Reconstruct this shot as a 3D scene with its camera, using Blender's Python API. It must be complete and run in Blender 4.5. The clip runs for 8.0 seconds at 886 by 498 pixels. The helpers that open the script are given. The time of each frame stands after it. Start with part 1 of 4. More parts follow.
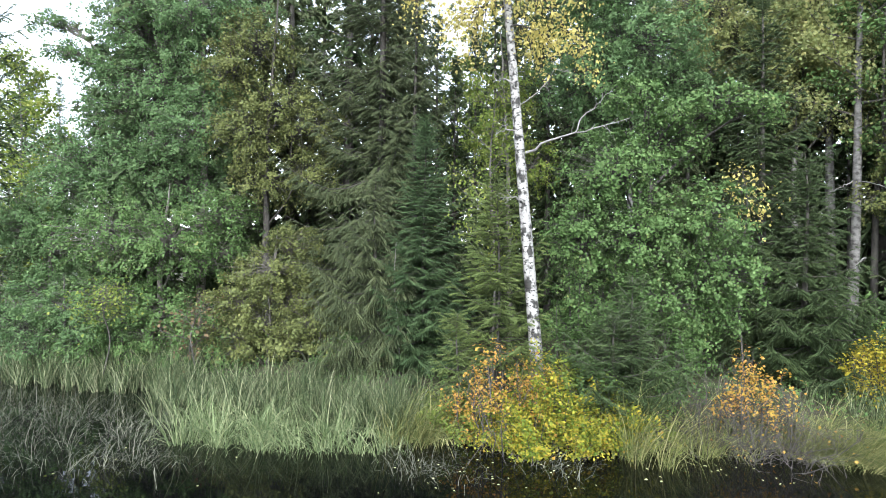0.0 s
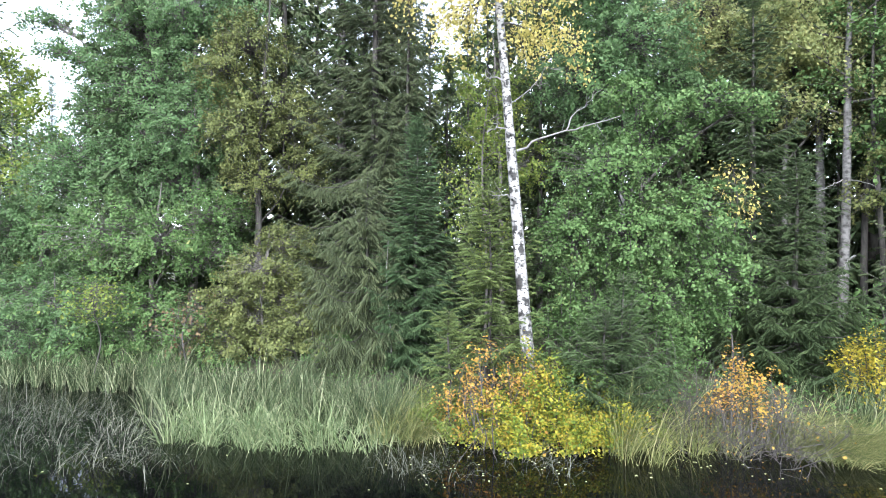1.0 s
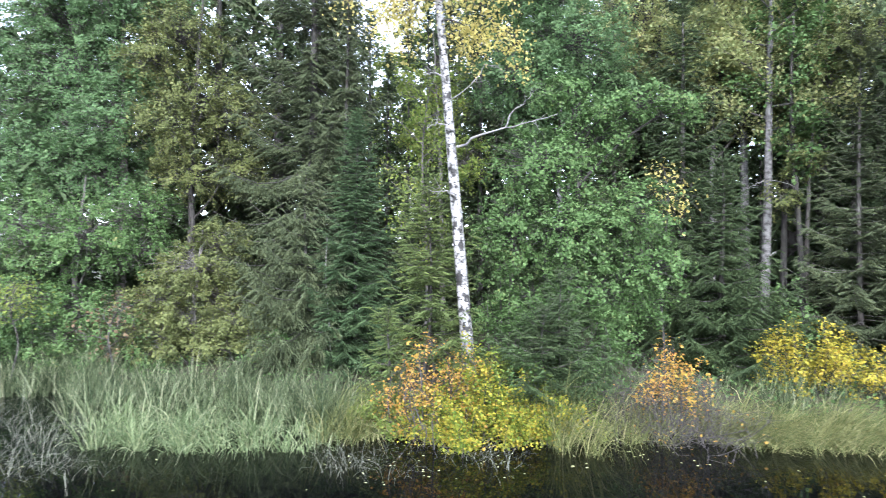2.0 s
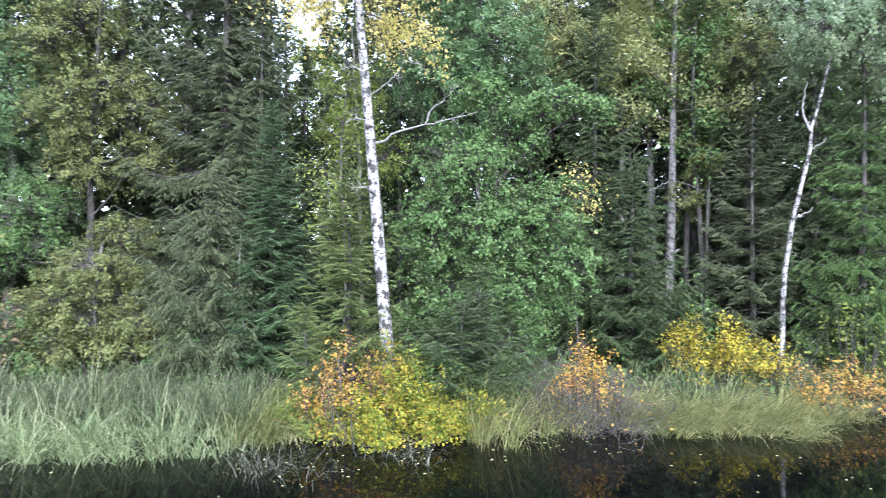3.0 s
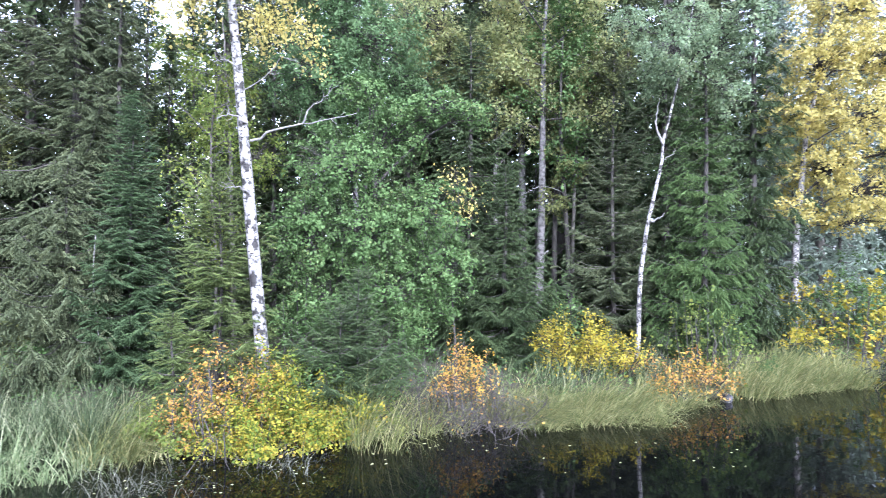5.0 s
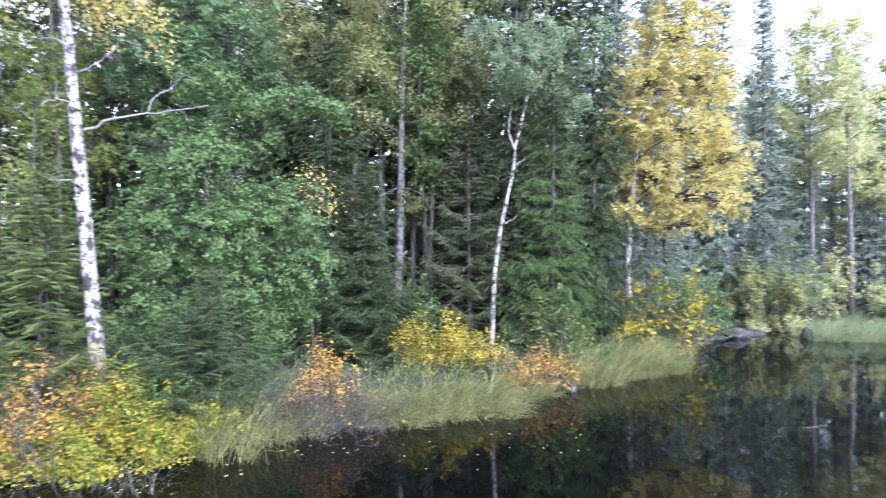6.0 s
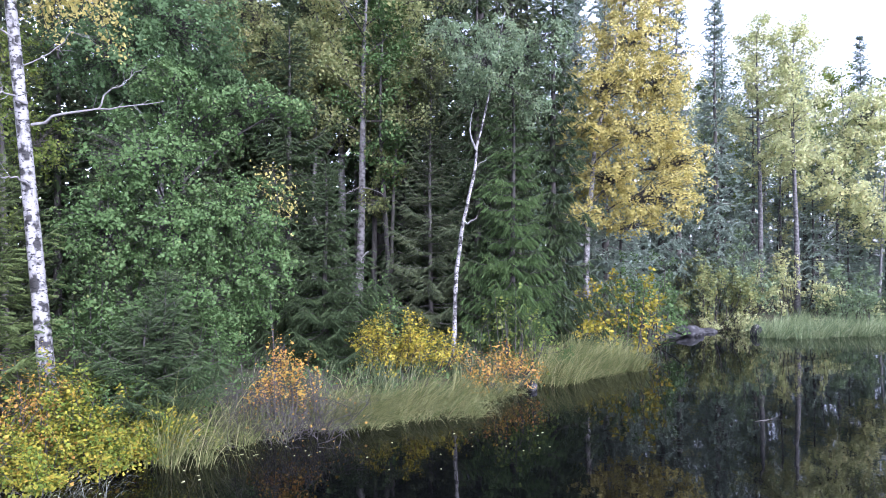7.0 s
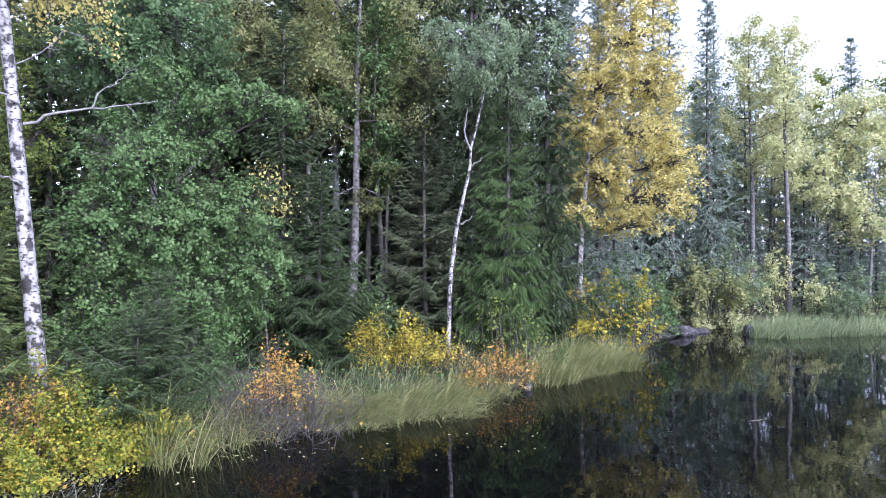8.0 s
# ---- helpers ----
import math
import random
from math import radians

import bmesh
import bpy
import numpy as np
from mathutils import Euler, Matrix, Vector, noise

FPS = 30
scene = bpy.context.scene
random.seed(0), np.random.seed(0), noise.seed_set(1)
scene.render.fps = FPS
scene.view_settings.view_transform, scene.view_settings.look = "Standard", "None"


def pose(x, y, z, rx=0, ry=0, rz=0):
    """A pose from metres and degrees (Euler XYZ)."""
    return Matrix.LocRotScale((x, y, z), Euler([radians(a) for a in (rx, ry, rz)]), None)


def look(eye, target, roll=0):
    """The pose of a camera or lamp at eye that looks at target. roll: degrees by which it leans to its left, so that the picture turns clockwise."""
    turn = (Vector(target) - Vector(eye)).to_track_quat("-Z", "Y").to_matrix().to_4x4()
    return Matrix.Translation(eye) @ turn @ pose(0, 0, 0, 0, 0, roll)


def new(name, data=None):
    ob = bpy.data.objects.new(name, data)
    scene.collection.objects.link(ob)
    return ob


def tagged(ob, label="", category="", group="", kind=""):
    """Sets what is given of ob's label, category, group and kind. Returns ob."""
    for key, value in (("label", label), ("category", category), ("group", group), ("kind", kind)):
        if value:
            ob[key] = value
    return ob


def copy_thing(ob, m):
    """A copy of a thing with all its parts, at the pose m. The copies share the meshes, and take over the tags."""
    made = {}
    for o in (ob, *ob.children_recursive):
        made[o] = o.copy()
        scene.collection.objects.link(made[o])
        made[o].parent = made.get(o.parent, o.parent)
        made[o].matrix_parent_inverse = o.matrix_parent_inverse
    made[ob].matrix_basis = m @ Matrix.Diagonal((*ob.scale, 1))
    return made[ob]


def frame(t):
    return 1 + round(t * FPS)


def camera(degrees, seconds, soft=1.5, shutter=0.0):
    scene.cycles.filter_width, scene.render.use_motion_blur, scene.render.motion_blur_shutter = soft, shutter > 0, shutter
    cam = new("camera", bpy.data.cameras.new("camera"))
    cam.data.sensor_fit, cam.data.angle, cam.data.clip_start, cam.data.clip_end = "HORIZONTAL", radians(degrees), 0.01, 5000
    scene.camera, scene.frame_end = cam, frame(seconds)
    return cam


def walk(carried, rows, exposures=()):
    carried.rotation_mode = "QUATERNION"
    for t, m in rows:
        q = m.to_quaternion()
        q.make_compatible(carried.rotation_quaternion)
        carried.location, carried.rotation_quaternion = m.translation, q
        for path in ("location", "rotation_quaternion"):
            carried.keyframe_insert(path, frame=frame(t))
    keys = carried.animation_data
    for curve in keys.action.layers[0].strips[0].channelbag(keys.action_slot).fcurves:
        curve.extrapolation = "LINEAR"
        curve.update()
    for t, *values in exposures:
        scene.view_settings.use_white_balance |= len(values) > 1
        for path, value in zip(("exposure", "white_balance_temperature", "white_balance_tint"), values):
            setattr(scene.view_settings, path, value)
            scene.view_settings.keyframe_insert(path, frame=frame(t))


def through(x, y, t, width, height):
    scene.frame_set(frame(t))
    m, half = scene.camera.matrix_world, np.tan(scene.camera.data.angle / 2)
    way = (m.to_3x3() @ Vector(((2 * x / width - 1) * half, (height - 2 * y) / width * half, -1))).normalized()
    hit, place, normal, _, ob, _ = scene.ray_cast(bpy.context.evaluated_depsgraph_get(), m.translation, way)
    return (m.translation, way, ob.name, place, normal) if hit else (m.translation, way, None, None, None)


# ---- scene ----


# ---------------------------------------------------------------- camera
cam = camera(70.94, 8.0, soft=0.75, shutter=0.55)
PATH = [
    (0.0, pose(0.000, 0.000, 3.000, 90.58, -0.43, 0)), (0.5, pose(0.030, -0.013, 2.971, 90.60, -0.39, -0.32)),
    (1.0, pose(0.055, -0.009, 2.959, 90.61, -0.38, -0.49)), (1.5, pose(0.080, 0.006, 2.933, 90.61, -0.33, -2.74)),
    (1.7, pose(0.084, 0.015, 2.922, 90.60, -0.31, -3.92)), (2.8, pose(0.076, 0.068, 2.866, 90.54, -0.19, -11.84)),
    (3.0, pose(0.073, 0.078, 2.864, 90.54, -0.17, -13.35)), (3.5, pose(0.058, 0.103, 2.875, 90.54, -0.14, -16.84)),
    (4.0, pose(0.045, 0.113, 2.886, 90.57, -0.09, -20.25)), (4.2, pose(0.039, 0.116, 2.892, 90.57, -0.09, -21.64)),
    (5.3, pose(0.001, 0.124, 2.915, 90.57, -0.07, -27.20)), (5.5, pose(-0.007, 0.126, 2.911, 90.61, -0.05, -29.80)),
    (5.7, pose(-0.022, 0.136, 2.908, 90.61, -0.03, -33.00)), (6.0, pose(-0.043, 0.152, 2.905, 90.61, 0.01, -37.92)),
    (6.5, pose(-0.062, 0.177, 2.900, 90.65, 0.08, -40.78)), (7.0, pose(-0.074, 0.188, 2.890, 90.68, 0.12, -41.63)),
    (7.5, pose(-0.085, 0.200, 2.890, 90.69, 0.12, -42.04)), (8.0, pose(-0.098, 0.222, 2.905, 90.65, 0.08, -42.30))]
walk(cam, PATH, exposures=[(0, 2.12, 5900, 8), (0.5, 2.35, 5800, 9), (1.5, 2.42, 5600, 12), (3.5, 2.5, 5350, 18), (5.5, 2.65, 5250, 23), (6.5, 2.2, 5250, 27), (8, 2.0, 5250, 29)])

# ---------------------------------------------------------------- light
SUN_AZ, SUN_EL = 185.0, 34.0          # bearing clockwise from +Y, elevation
world = bpy.data.worlds.new("overcast_sky")
scene.world = world
world.use_nodes = True
wn = world.node_tree.nodes
wl = world.node_tree.links
sky = wn.new("ShaderNodeTexSky")
sky.sky_type, sky.sun_disc = "NISHITA", False
sky.sun_elevation, sky.sun_rotation = radians(SUN_EL), radians(SUN_AZ)
sky.air_density, sky.dust_density = 1.0, 2.0
grey = wn.new("ShaderNodeHueSaturation")
grey.inputs["Saturation"].default_value = 0.3
wl.new(sky.outputs[0], grey.inputs["Color"])
wl.new(grey.outputs[0], wn["Background"].inputs["Color"])
wn["Background"].inputs["Strength"].default_value = 0.15
sun = new("sun", bpy.data.lights.new("sun", "SUN"))
sun.data.energy, sun.data.angle, sun.data.color = 1.0, radians(40), (1.0, 0.95, 0.87)
saz, sel = radians(SUN_AZ), radians(SUN_EL)
sun.matrix_world = look((0, 0, 30), (-math.sin(saz) * math.cos(sel), -math.cos(saz) * math.cos(sel), 30 - math.sin(sel)))


# ---------------------------------------------------------------- materials
def material(name):
    m = bpy.data.materials.new(name)
    m.use_nodes = True
    return m, m.node_tree.nodes, m.node_tree.links, m.node_tree.nodes["Principled BSDF"]


def ramp(nodes, stops):
    r = nodes.new("ShaderNodeValToRGB")
    r.color_ramp.elements[0].position, r.color_ramp.elements[1].position = 0.0, 1.0
    while len(r.color_ramp.elements) < len(stops):
        r.color_ramp.elements.new(0.5)
    for e, (p, c) in zip(r.color_ramp.elements, stops):
        e.position, e.color = p, (*c, 1)
    return r


def leaf_material(name, stops, rough=0.6, through=0.3, patch=1.5, spread=0.5):
    """Leaves: every leaf takes its own tone, and whole boughs drift in tone."""
    m, n, l, b = material(name)
    geo, tex, co = n.new("ShaderNodeNewGeometry"), n.new("ShaderNodeTexNoise"), n.new("ShaderNodeTexCoord")
    tex.inputs["Scale"].default_value, tex.inputs["Detail"].default_value = patch, 3
    l.new(co.outputs["Object"], tex.inputs["Vector"])
    a = n.new("ShaderNodeMath")
    a.operation = "MULTIPLY_ADD"
    l.new(geo.outputs["Random Per Island"], a.inputs[0])
    a.inputs[1].default_value = spread
    c = n.new("ShaderNodeMath")
    c.operation = "MULTIPLY_ADD"
    l.new(tex.outputs["Fac"], c.inputs[0])
    c.inputs[1].default_value, c.inputs[2].default_value = 1.5 * (1 - spread), -0.25 * (1 - spread)
    l.new(c.outputs[0], a.inputs[2])
    r = ramp(n, stops)
    l.new(a.outputs[0], r.inputs[0])
    l.new(r.outputs[0], b.inputs["Base Color"])
    b.inputs["Roughness"].default_value = rough
    b.inputs["Specular IOR Level"].default_value = 0.15
    if through:
        t, mix = n.new("ShaderNodeBsdfTranslucent"), n.new("ShaderNodeMixShader")
        l.new(r.outputs[0], t.inputs["Color"])
        mix.inputs[0].default_value = through
        l.new(b.outputs[0], mix.inputs[1])
        l.new(t.outputs[0], mix.inputs[2])
        l.new(mix.outputs[0], n["Material Output"].inputs["Surface"])
    return m


def noise_material(name, stops, scale=(6, 6, 6), rough=0.85, bump=0.4, dist=0.02, detail=6):
    m, n, l, b = material(name)
    co, mp, tex = n.new("ShaderNodeTexCoord"), n.new("ShaderNodeMapping"), n.new("ShaderNodeTexNoise")
    mp.inputs["Scale"].default_value = scale
    tex.inputs["Scale"].default_value, tex.inputs["Detail"].default_value = 1.0, detail
    l.new(co.outputs["Object"], mp.inputs[0])
    l.new(mp.outputs[0], tex.inputs["Vector"])
    r = ramp(n, stops)
    l.new(tex.outputs["Fac"], r.inputs[0])
    l.new(r.outputs[0], b.inputs["Base Color"])
    bp = n.new("ShaderNodeBump")
    bp.inputs["Strength"].default_value, bp.inputs["Distance"].default_value = bump, dist
    l.new(tex.outputs["Fac"], bp.inputs["Height"])
    l.new(bp.outputs[0], b.inputs["Normal"])
    b.inputs["Roughness"].default_value = rough
    return m


M = {}
M["alder"] = leaf_material("alder_leaf", [(0.0, (0.052, 0.088, 0.03)), (0.4, (0.084, 0.145, 0.046)), (0.78, (0.132, 0.205, 0.075)), (0.92, (0.21, 0.23, 0.08)), (1.0, (0.28, 0.17, 0.09))], spread=0.6)
M["aspen"] = leaf_material("aspen_leaf", [(0.0, (0.07, 0.115, 0.05)), (0.5, (0.112, 0.185, 0.078)), (0.85, (0.17, 0.25, 0.108)), (1.0, (0.27, 0.30, 0.10))], through=0.45)
M["olive"] = leaf_material("olive_leaf", [(0.0, (0.06, 0.075, 0.028)), (0.5, (0.118, 0.138, 0.048)), (0.85, (0.19, 0.20, 0.068)), (1.0, (0.26, 0.195, 0.08))])
M["withered"] = leaf_material("withered_leaf", [(0.0, (0.06, 0.05, 0.026)), (0.6, (0.12, 0.085, 0.045)), (1.0, (0.19, 0.14, 0.08))], through=0.15)
M["birch_yellow"] = leaf_material("yellow_birch_leaf", [(0.0, (0.32, 0.29, 0.085)), (0.5, (0.52, 0.46, 0.15)), (1.0, (0.66, 0.57, 0.22))], through=0.5)
M["birch_green"] = leaf_material("birch_leaf", [(0.0, (0.16, 0.20, 0.085)), (0.5, (0.26, 0.295, 0.12)), (0.8, (0.38, 0.365, 0.15)), (1.0, (0.50, 0.41, 0.13))], through=0.5)
M["willow"] = leaf_material("willow_leaf", [(0.0, (0.13, 0.19, 0.105)), (0.6, (0.22, 0.29, 0.16)), (1.0, (0.32, 0.36, 0.19))], through=0.5)
M["bush"] = leaf_material("turning_bush_leaf", [(0.0, (0.055, 0.095, 0.02)), (0.36, (0.11, 0.16, 0.026)), (0.5, (0.23, 0.245, 0.03)), (0.7, (0.36, 0.30, 0.036)), (0.88, (0.38, 0.20, 0.05)), (1.0, (0.21, 0.09, 0.045))], patch=3.2, spread=0.4)
M["orange"] = leaf_material("orange_bush_leaf", [(0.0, (0.16, 0.13, 0.035)), (0.35, (0.38, 0.26, 0.045)), (0.75, (0.44, 0.235, 0.07)), (1.0, (0.22, 0.10, 0.06))], patch=2.5, spread=0.5)
M["yellow_bush"] = leaf_material("yellow_bush_leaf", [(0.0, (0.11, 0.14, 0.024)), (0.35, (0.27, 0.25, 0.03)), (0.75, (0.40, 0.32, 0.04)), (1.0, (0.37, 0.18, 0.05))], patch=1.8, spread=0.6)
M["lime"] = leaf_material("lime_leaf", [(0.0, (0.09, 0.14, 0.035)), (0.5, (0.17, 0.225, 0.05)), (0.85, (0.28, 0.30, 0.075)), (1.0, (0.40, 0.35, 0.09))], through=0.45)
M["fresh"] = leaf_material("fresh_green_needle", [(0.0, (0.05, 0.085, 0.03)), (0.6, (0.095, 0.15, 0.05)), (1.0, (0.15, 0.22, 0.07))], through=0.15)
M["spruce"] = leaf_material("spruce_needle", [(0.0, (0.035, 0.055, 0.024)), (0.6, (0.062, 0.09, 0.037)), (1.0, (0.10, 0.135, 0.052))], through=0.12, rough=0.6)
M["spruce_old"] = leaf_material("old_spruce_needle", [(0.0, (0.056, 0.072, 0.038)), (0.6, (0.098, 0.12, 0.06)), (1.0, (0.15, 0.17, 0.08))], through=0.12, rough=0.6)
M["young_spruce"] = leaf_material("young_spruce_needle", [(0.0, (0.04, 0.07, 0.032)), (0.6, (0.072, 0.115, 0.05)), (1.0, (0.12, 0.175, 0.075))], through=0.12, rough=0.6)
M["pine"] = leaf_material("light_conifer_needle", [(0.0, (0.07, 0.10, 0.034)), (0.6, (0.125, 0.165, 0.055)), (1.0, (0.19, 0.23, 0.075))], through=0.15, rough=0.6)
# needles and birch leaves paled in their own colour to imitate distance haze
M["haze_needle"] = leaf_material("haze_pale_needle", [(0.0, (0.16, 0.21, 0.165)), (0.6, (0.27, 0.33, 0.26)), (1.0, (0.38, 0.43, 0.34))], through=0.35, rough=0.6)
M["haze_birch"] = leaf_material("haze_pale_birch_leaf", [(0.0, (0.36, 0.42, 0.20)), (0.6, (0.54, 0.55, 0.27)), (1.0, (0.72, 0.63, 0.31))], through=0.5)
M["sedge"] = leaf_material("sedge_blade", [(0.0, (0.018, 0.03, 0.013)), (0.4, (0.058, 0.083, 0.036)), (0.72, (0.16, 0.195, 0.10)), (1.0, (0.46, 0.46, 0.29))], through=0.25, patch=0.8, spread=0.85)
M["sedge_pale"] = leaf_material("pale_sedge_blade", [(0.0, (0.045, 0.065, 0.022)), (0.45, (0.155, 0.175, 0.062)), (0.8, (0.30, 0.30, 0.125)), (1.0, (0.48, 0.44, 0.24))], through=0.25, patch=0.8, spread=0.8)
M["sedge_tuft"] = leaf_material("tuft_sedge_blade", [(0.0, (0.05, 0.085, 0.038)), (0.4, (0.15, 0.20, 0.085)), (0.75, (0.28, 0.33, 0.17)), (1.0, (0.46, 0.47, 0.29))], through=0.25, patch=0.8, spread=0.85)
M["sedge_dead"] = leaf_material("dead_sedge_stalk", [(0.0, (0.05, 0.055, 0.04)), (0.6, (0.11, 0.115, 0.085)), (1.0, (0.28, 0.28, 0.21))], through=0.0, patch=0.8)
M["bark"] = noise_material("grey_bark", [(0.25, (0.05, 0.045, 0.04)), (0.6, (0.13, 0.12, 0.105)), (0.9, (0.22, 0.21, 0.19))], scale=(18, 18, 5))
M["brown_bark"] = noise_material("brown_bark", [(0.25, (0.025, 0.023, 0.02)), (0.7, (0.075, 0.068, 0.06))], scale=(20, 20, 6))
M["dead_wood"] = noise_material("bleached_wood", [(0.2, (0.11, 0.106, 0.10)), (0.8, (0.27, 0.26, 0.245))], scale=(12, 12, 12))
M["stone"] = noise_material("lake_stone", [(0.25, (0.02, 0.02, 0.021)), (0.5, (0.05, 0.049, 0.05)), (0.8, (0.14, 0.137, 0.14))], scale=(6, 6, 6), rough=0.9, dist=0.03)
M["stone"].node_tree.nodes["Principled BSDF"].inputs["Specular IOR Level"].default_value = 0.1
M["ground"] = noise_material("forest_floor", [(0.2, (0.025, 0.022, 0.015)), (0.5, (0.055, 0.05, 0.025)), (0.75, (0.06, 0.085, 0.025)), (0.95, (0.14, 0.11, 0.06))], scale=(1.3, 1.3, 1.3), rough=0.95, dist=0.08, detail=10)


def birch_bark():
    m, n, l, b = material("white_birch_bark")
    co = n.new("ShaderNodeTexCoord")
    marks = []
    for scale, lo, hi in (((9, 9, 7), 0.40, 0.52), ((16, 16, 30), 0.37, 0.46)):
        mp, tex = n.new("ShaderNodeMapping"), n.new("ShaderNodeTexNoise")
        mp.inputs["Scale"].default_value = scale
        tex.inputs["Scale"].default_value, tex.inputs["Detail"].default_value = 1.0, 6
        l.new(co.outputs["Object"], mp.inputs[0])
        l.new(mp.outputs[0], tex.inputs["Vector"])
        r = ramp(n, [(lo, (0.09, 0.085, 0.08)), (hi, (1, 1, 1))])
        l.new(tex.outputs["Fac"], r.inputs[0])
        marks.append((r, tex))
    mix = n.new("ShaderNodeMix")
    mix.data_type, mix.blend_type = "RGBA", "MULTIPLY"
    mix.inputs[0].default_value = 1.0
    l.new(marks[0][0].outputs[0], mix.inputs[6])
    l.new(marks[1][0].outputs[0], mix.inputs[7])
    tone = n.new("ShaderNodeMix")
    tone.data_type, tone.blend_type = "RGBA", "MULTIPLY"
    tone.inputs[0].default_value = 1.0
    tone.inputs[7].default_value = (0.27, 0.262, 0.25, 1)
    l.new(mix.outputs[2], tone.inputs[6])
    l.new(tone.outputs[2], b.inputs["Base Color"])
    bp = n.new("ShaderNodeBump")
    bp.inputs["Strength"].default_value, bp.inputs["Distance"].default_value = 0.5, 0.012
    l.new(marks[0][1].outputs["Fac"], bp.inputs["Height"])
    l.new(bp.outputs[0], b.inputs["Normal"])
    b.inputs["Roughness"].default_value = 0.75
    return m


M["birch_bark"] = birch_bark()
# birch bark with the wood's shade put into its colour
M["shade_bark"] = noise_material("shaded_birch_bark", [(0.35, (0.04, 0.037, 0.034)), (0.52, (0.12, 0.115, 0.11)), (0.8, (0.22, 0.21, 0.20))], scale=(8, 8, 12), dist=0.01)
M["twig"] = noise_material("dark_grey_twig", [(0.2, (0.03, 0.026, 0.022)), (0.8, (0.10, 0.09, 0.08))], scale=(9, 9, 9))


def water_material():
    m, n, l, b = material("dark_lake_water")
    b.inputs["Base Color"].default_value = (0.002, 0.0022, 0.0022, 1)
    b.inputs["Roughness"].default_value, b.inputs["IOR"].default_value, b.inputs["Specular IOR Level"].default_value = 0.02, 1.33, 0.5
    co, tex, bp = n.new("ShaderNodeTexCoord"), n.new("ShaderNodeTexNoise"), n.new("ShaderNodeBump")
    tex.inputs["Scale"].default_value, tex.inputs["Detail"].default_value = 1.6, 3
    bp.inputs["Strength"].default_value, bp.inputs["Distance"].default_value = 0.10, 0.03
    l.new(co.outputs["Object"], tex.inputs["Vector"])
    l.new(tex.outputs["Fac"], bp.inputs["Height"])
    l.new(bp.outputs[0], b.inputs["Normal"])
    return m


M["water"] = water_material()


# ---------------------------------------------------------------- mesh tools
class Soup:
    """Gathers faces of 3 to 6 corners and links them as one mesh."""

    def __init__(self):
        self.v, self.f, self.n = [], [], 0

    def add(self, verts, faces):
        verts, faces = np.asarray(verts, float).reshape(-1, 3), np.asarray(faces, int)
        self.v.append(verts)
        self.f.append(faces + self.n)
        self.n += len(verts)

    def mesh(self, name, mat, smooth=False):
        me = bpy.data.meshes.new(name)
        v = np.concatenate(self.v)
        me.vertices.add(len(v))
        me.vertices.foreach_set("co", v.astype(np.float32).ravel())
        loops = np.concatenate([f.ravel() for f in self.f])
        sizes = np.concatenate([np.full(len(f), f.shape[1]) for f in self.f])
        me.loops.add(len(loops))
        me.loops.foreach_set("vertex_index", loops.astype(np.int32))
        me.polygons.add(len(sizes))
        me.polygons.foreach_set("loop_start", np.concatenate([[0], np.cumsum(sizes)[:-1]]).astype(np.int32))
        if smooth:
            me.polygons.foreach_set("use_smooth", np.ones(len(sizes), bool))
        me.update(calc_edges=True)
        me.materials.append(mat)
        return me


def part(name, soup, mat, parent, label="", smooth=False):
    ob = new(name, soup.mesh(name, mat, smooth))
    ob.parent = parent
    return tagged(ob, label)


def unit(a):
    return a / np.maximum(np.linalg.norm(a, axis=-1, keepdims=True), 1e-9)


def tube(soup, pts, radii, sides=6):
    """A tapered round limb along the points."""
    pts, radii = np.asarray(pts, float), np.asarray(radii, float)
    d = unit(np.gradient(pts, axis=0))
    ref = np.array([0.0, 0.0, 1.0]) if abs(d[0, 2]) < 0.8 else np.array([1.0, 0.0, 0.0])
    a = unit(np.cross(d, ref))
    b = np.cross(d, a)
    th = np.arange(sides) * 2 * np.pi / sides
    ring = a[:, None] * np.cos(th)[None, :, None] + b[:, None] * np.sin(th)[None, :, None]
    v = pts[:, None] + ring * radii[:, None, None]
    k, s = len(pts), np.arange(sides)
    i = np.arange(k - 1)[:, None] * sides
    q = np.stack([i + s, i + (s + 1) % sides, i + sides + (s + 1) % sides, i + sides + s], -1).reshape(-1, 4)
    soup.add(v, q)
    soup.add(v[-1], [list(range(sides))])


LEAF4 = np.array([(-0.5, 0, 0), (0.02, -0.5, 0.12), (0.5, 0, 0), (0.02, 0.5, 0.12)])
LEAF6 = np.array([(-0.5, 0, 0), (-0.2, -0.42, 0.1), (0.22, -0.4, 0.1), (0.5, 0, -0.04), (0.22, 0.4, 0.1), (-0.2, 0.42, 0.1)])


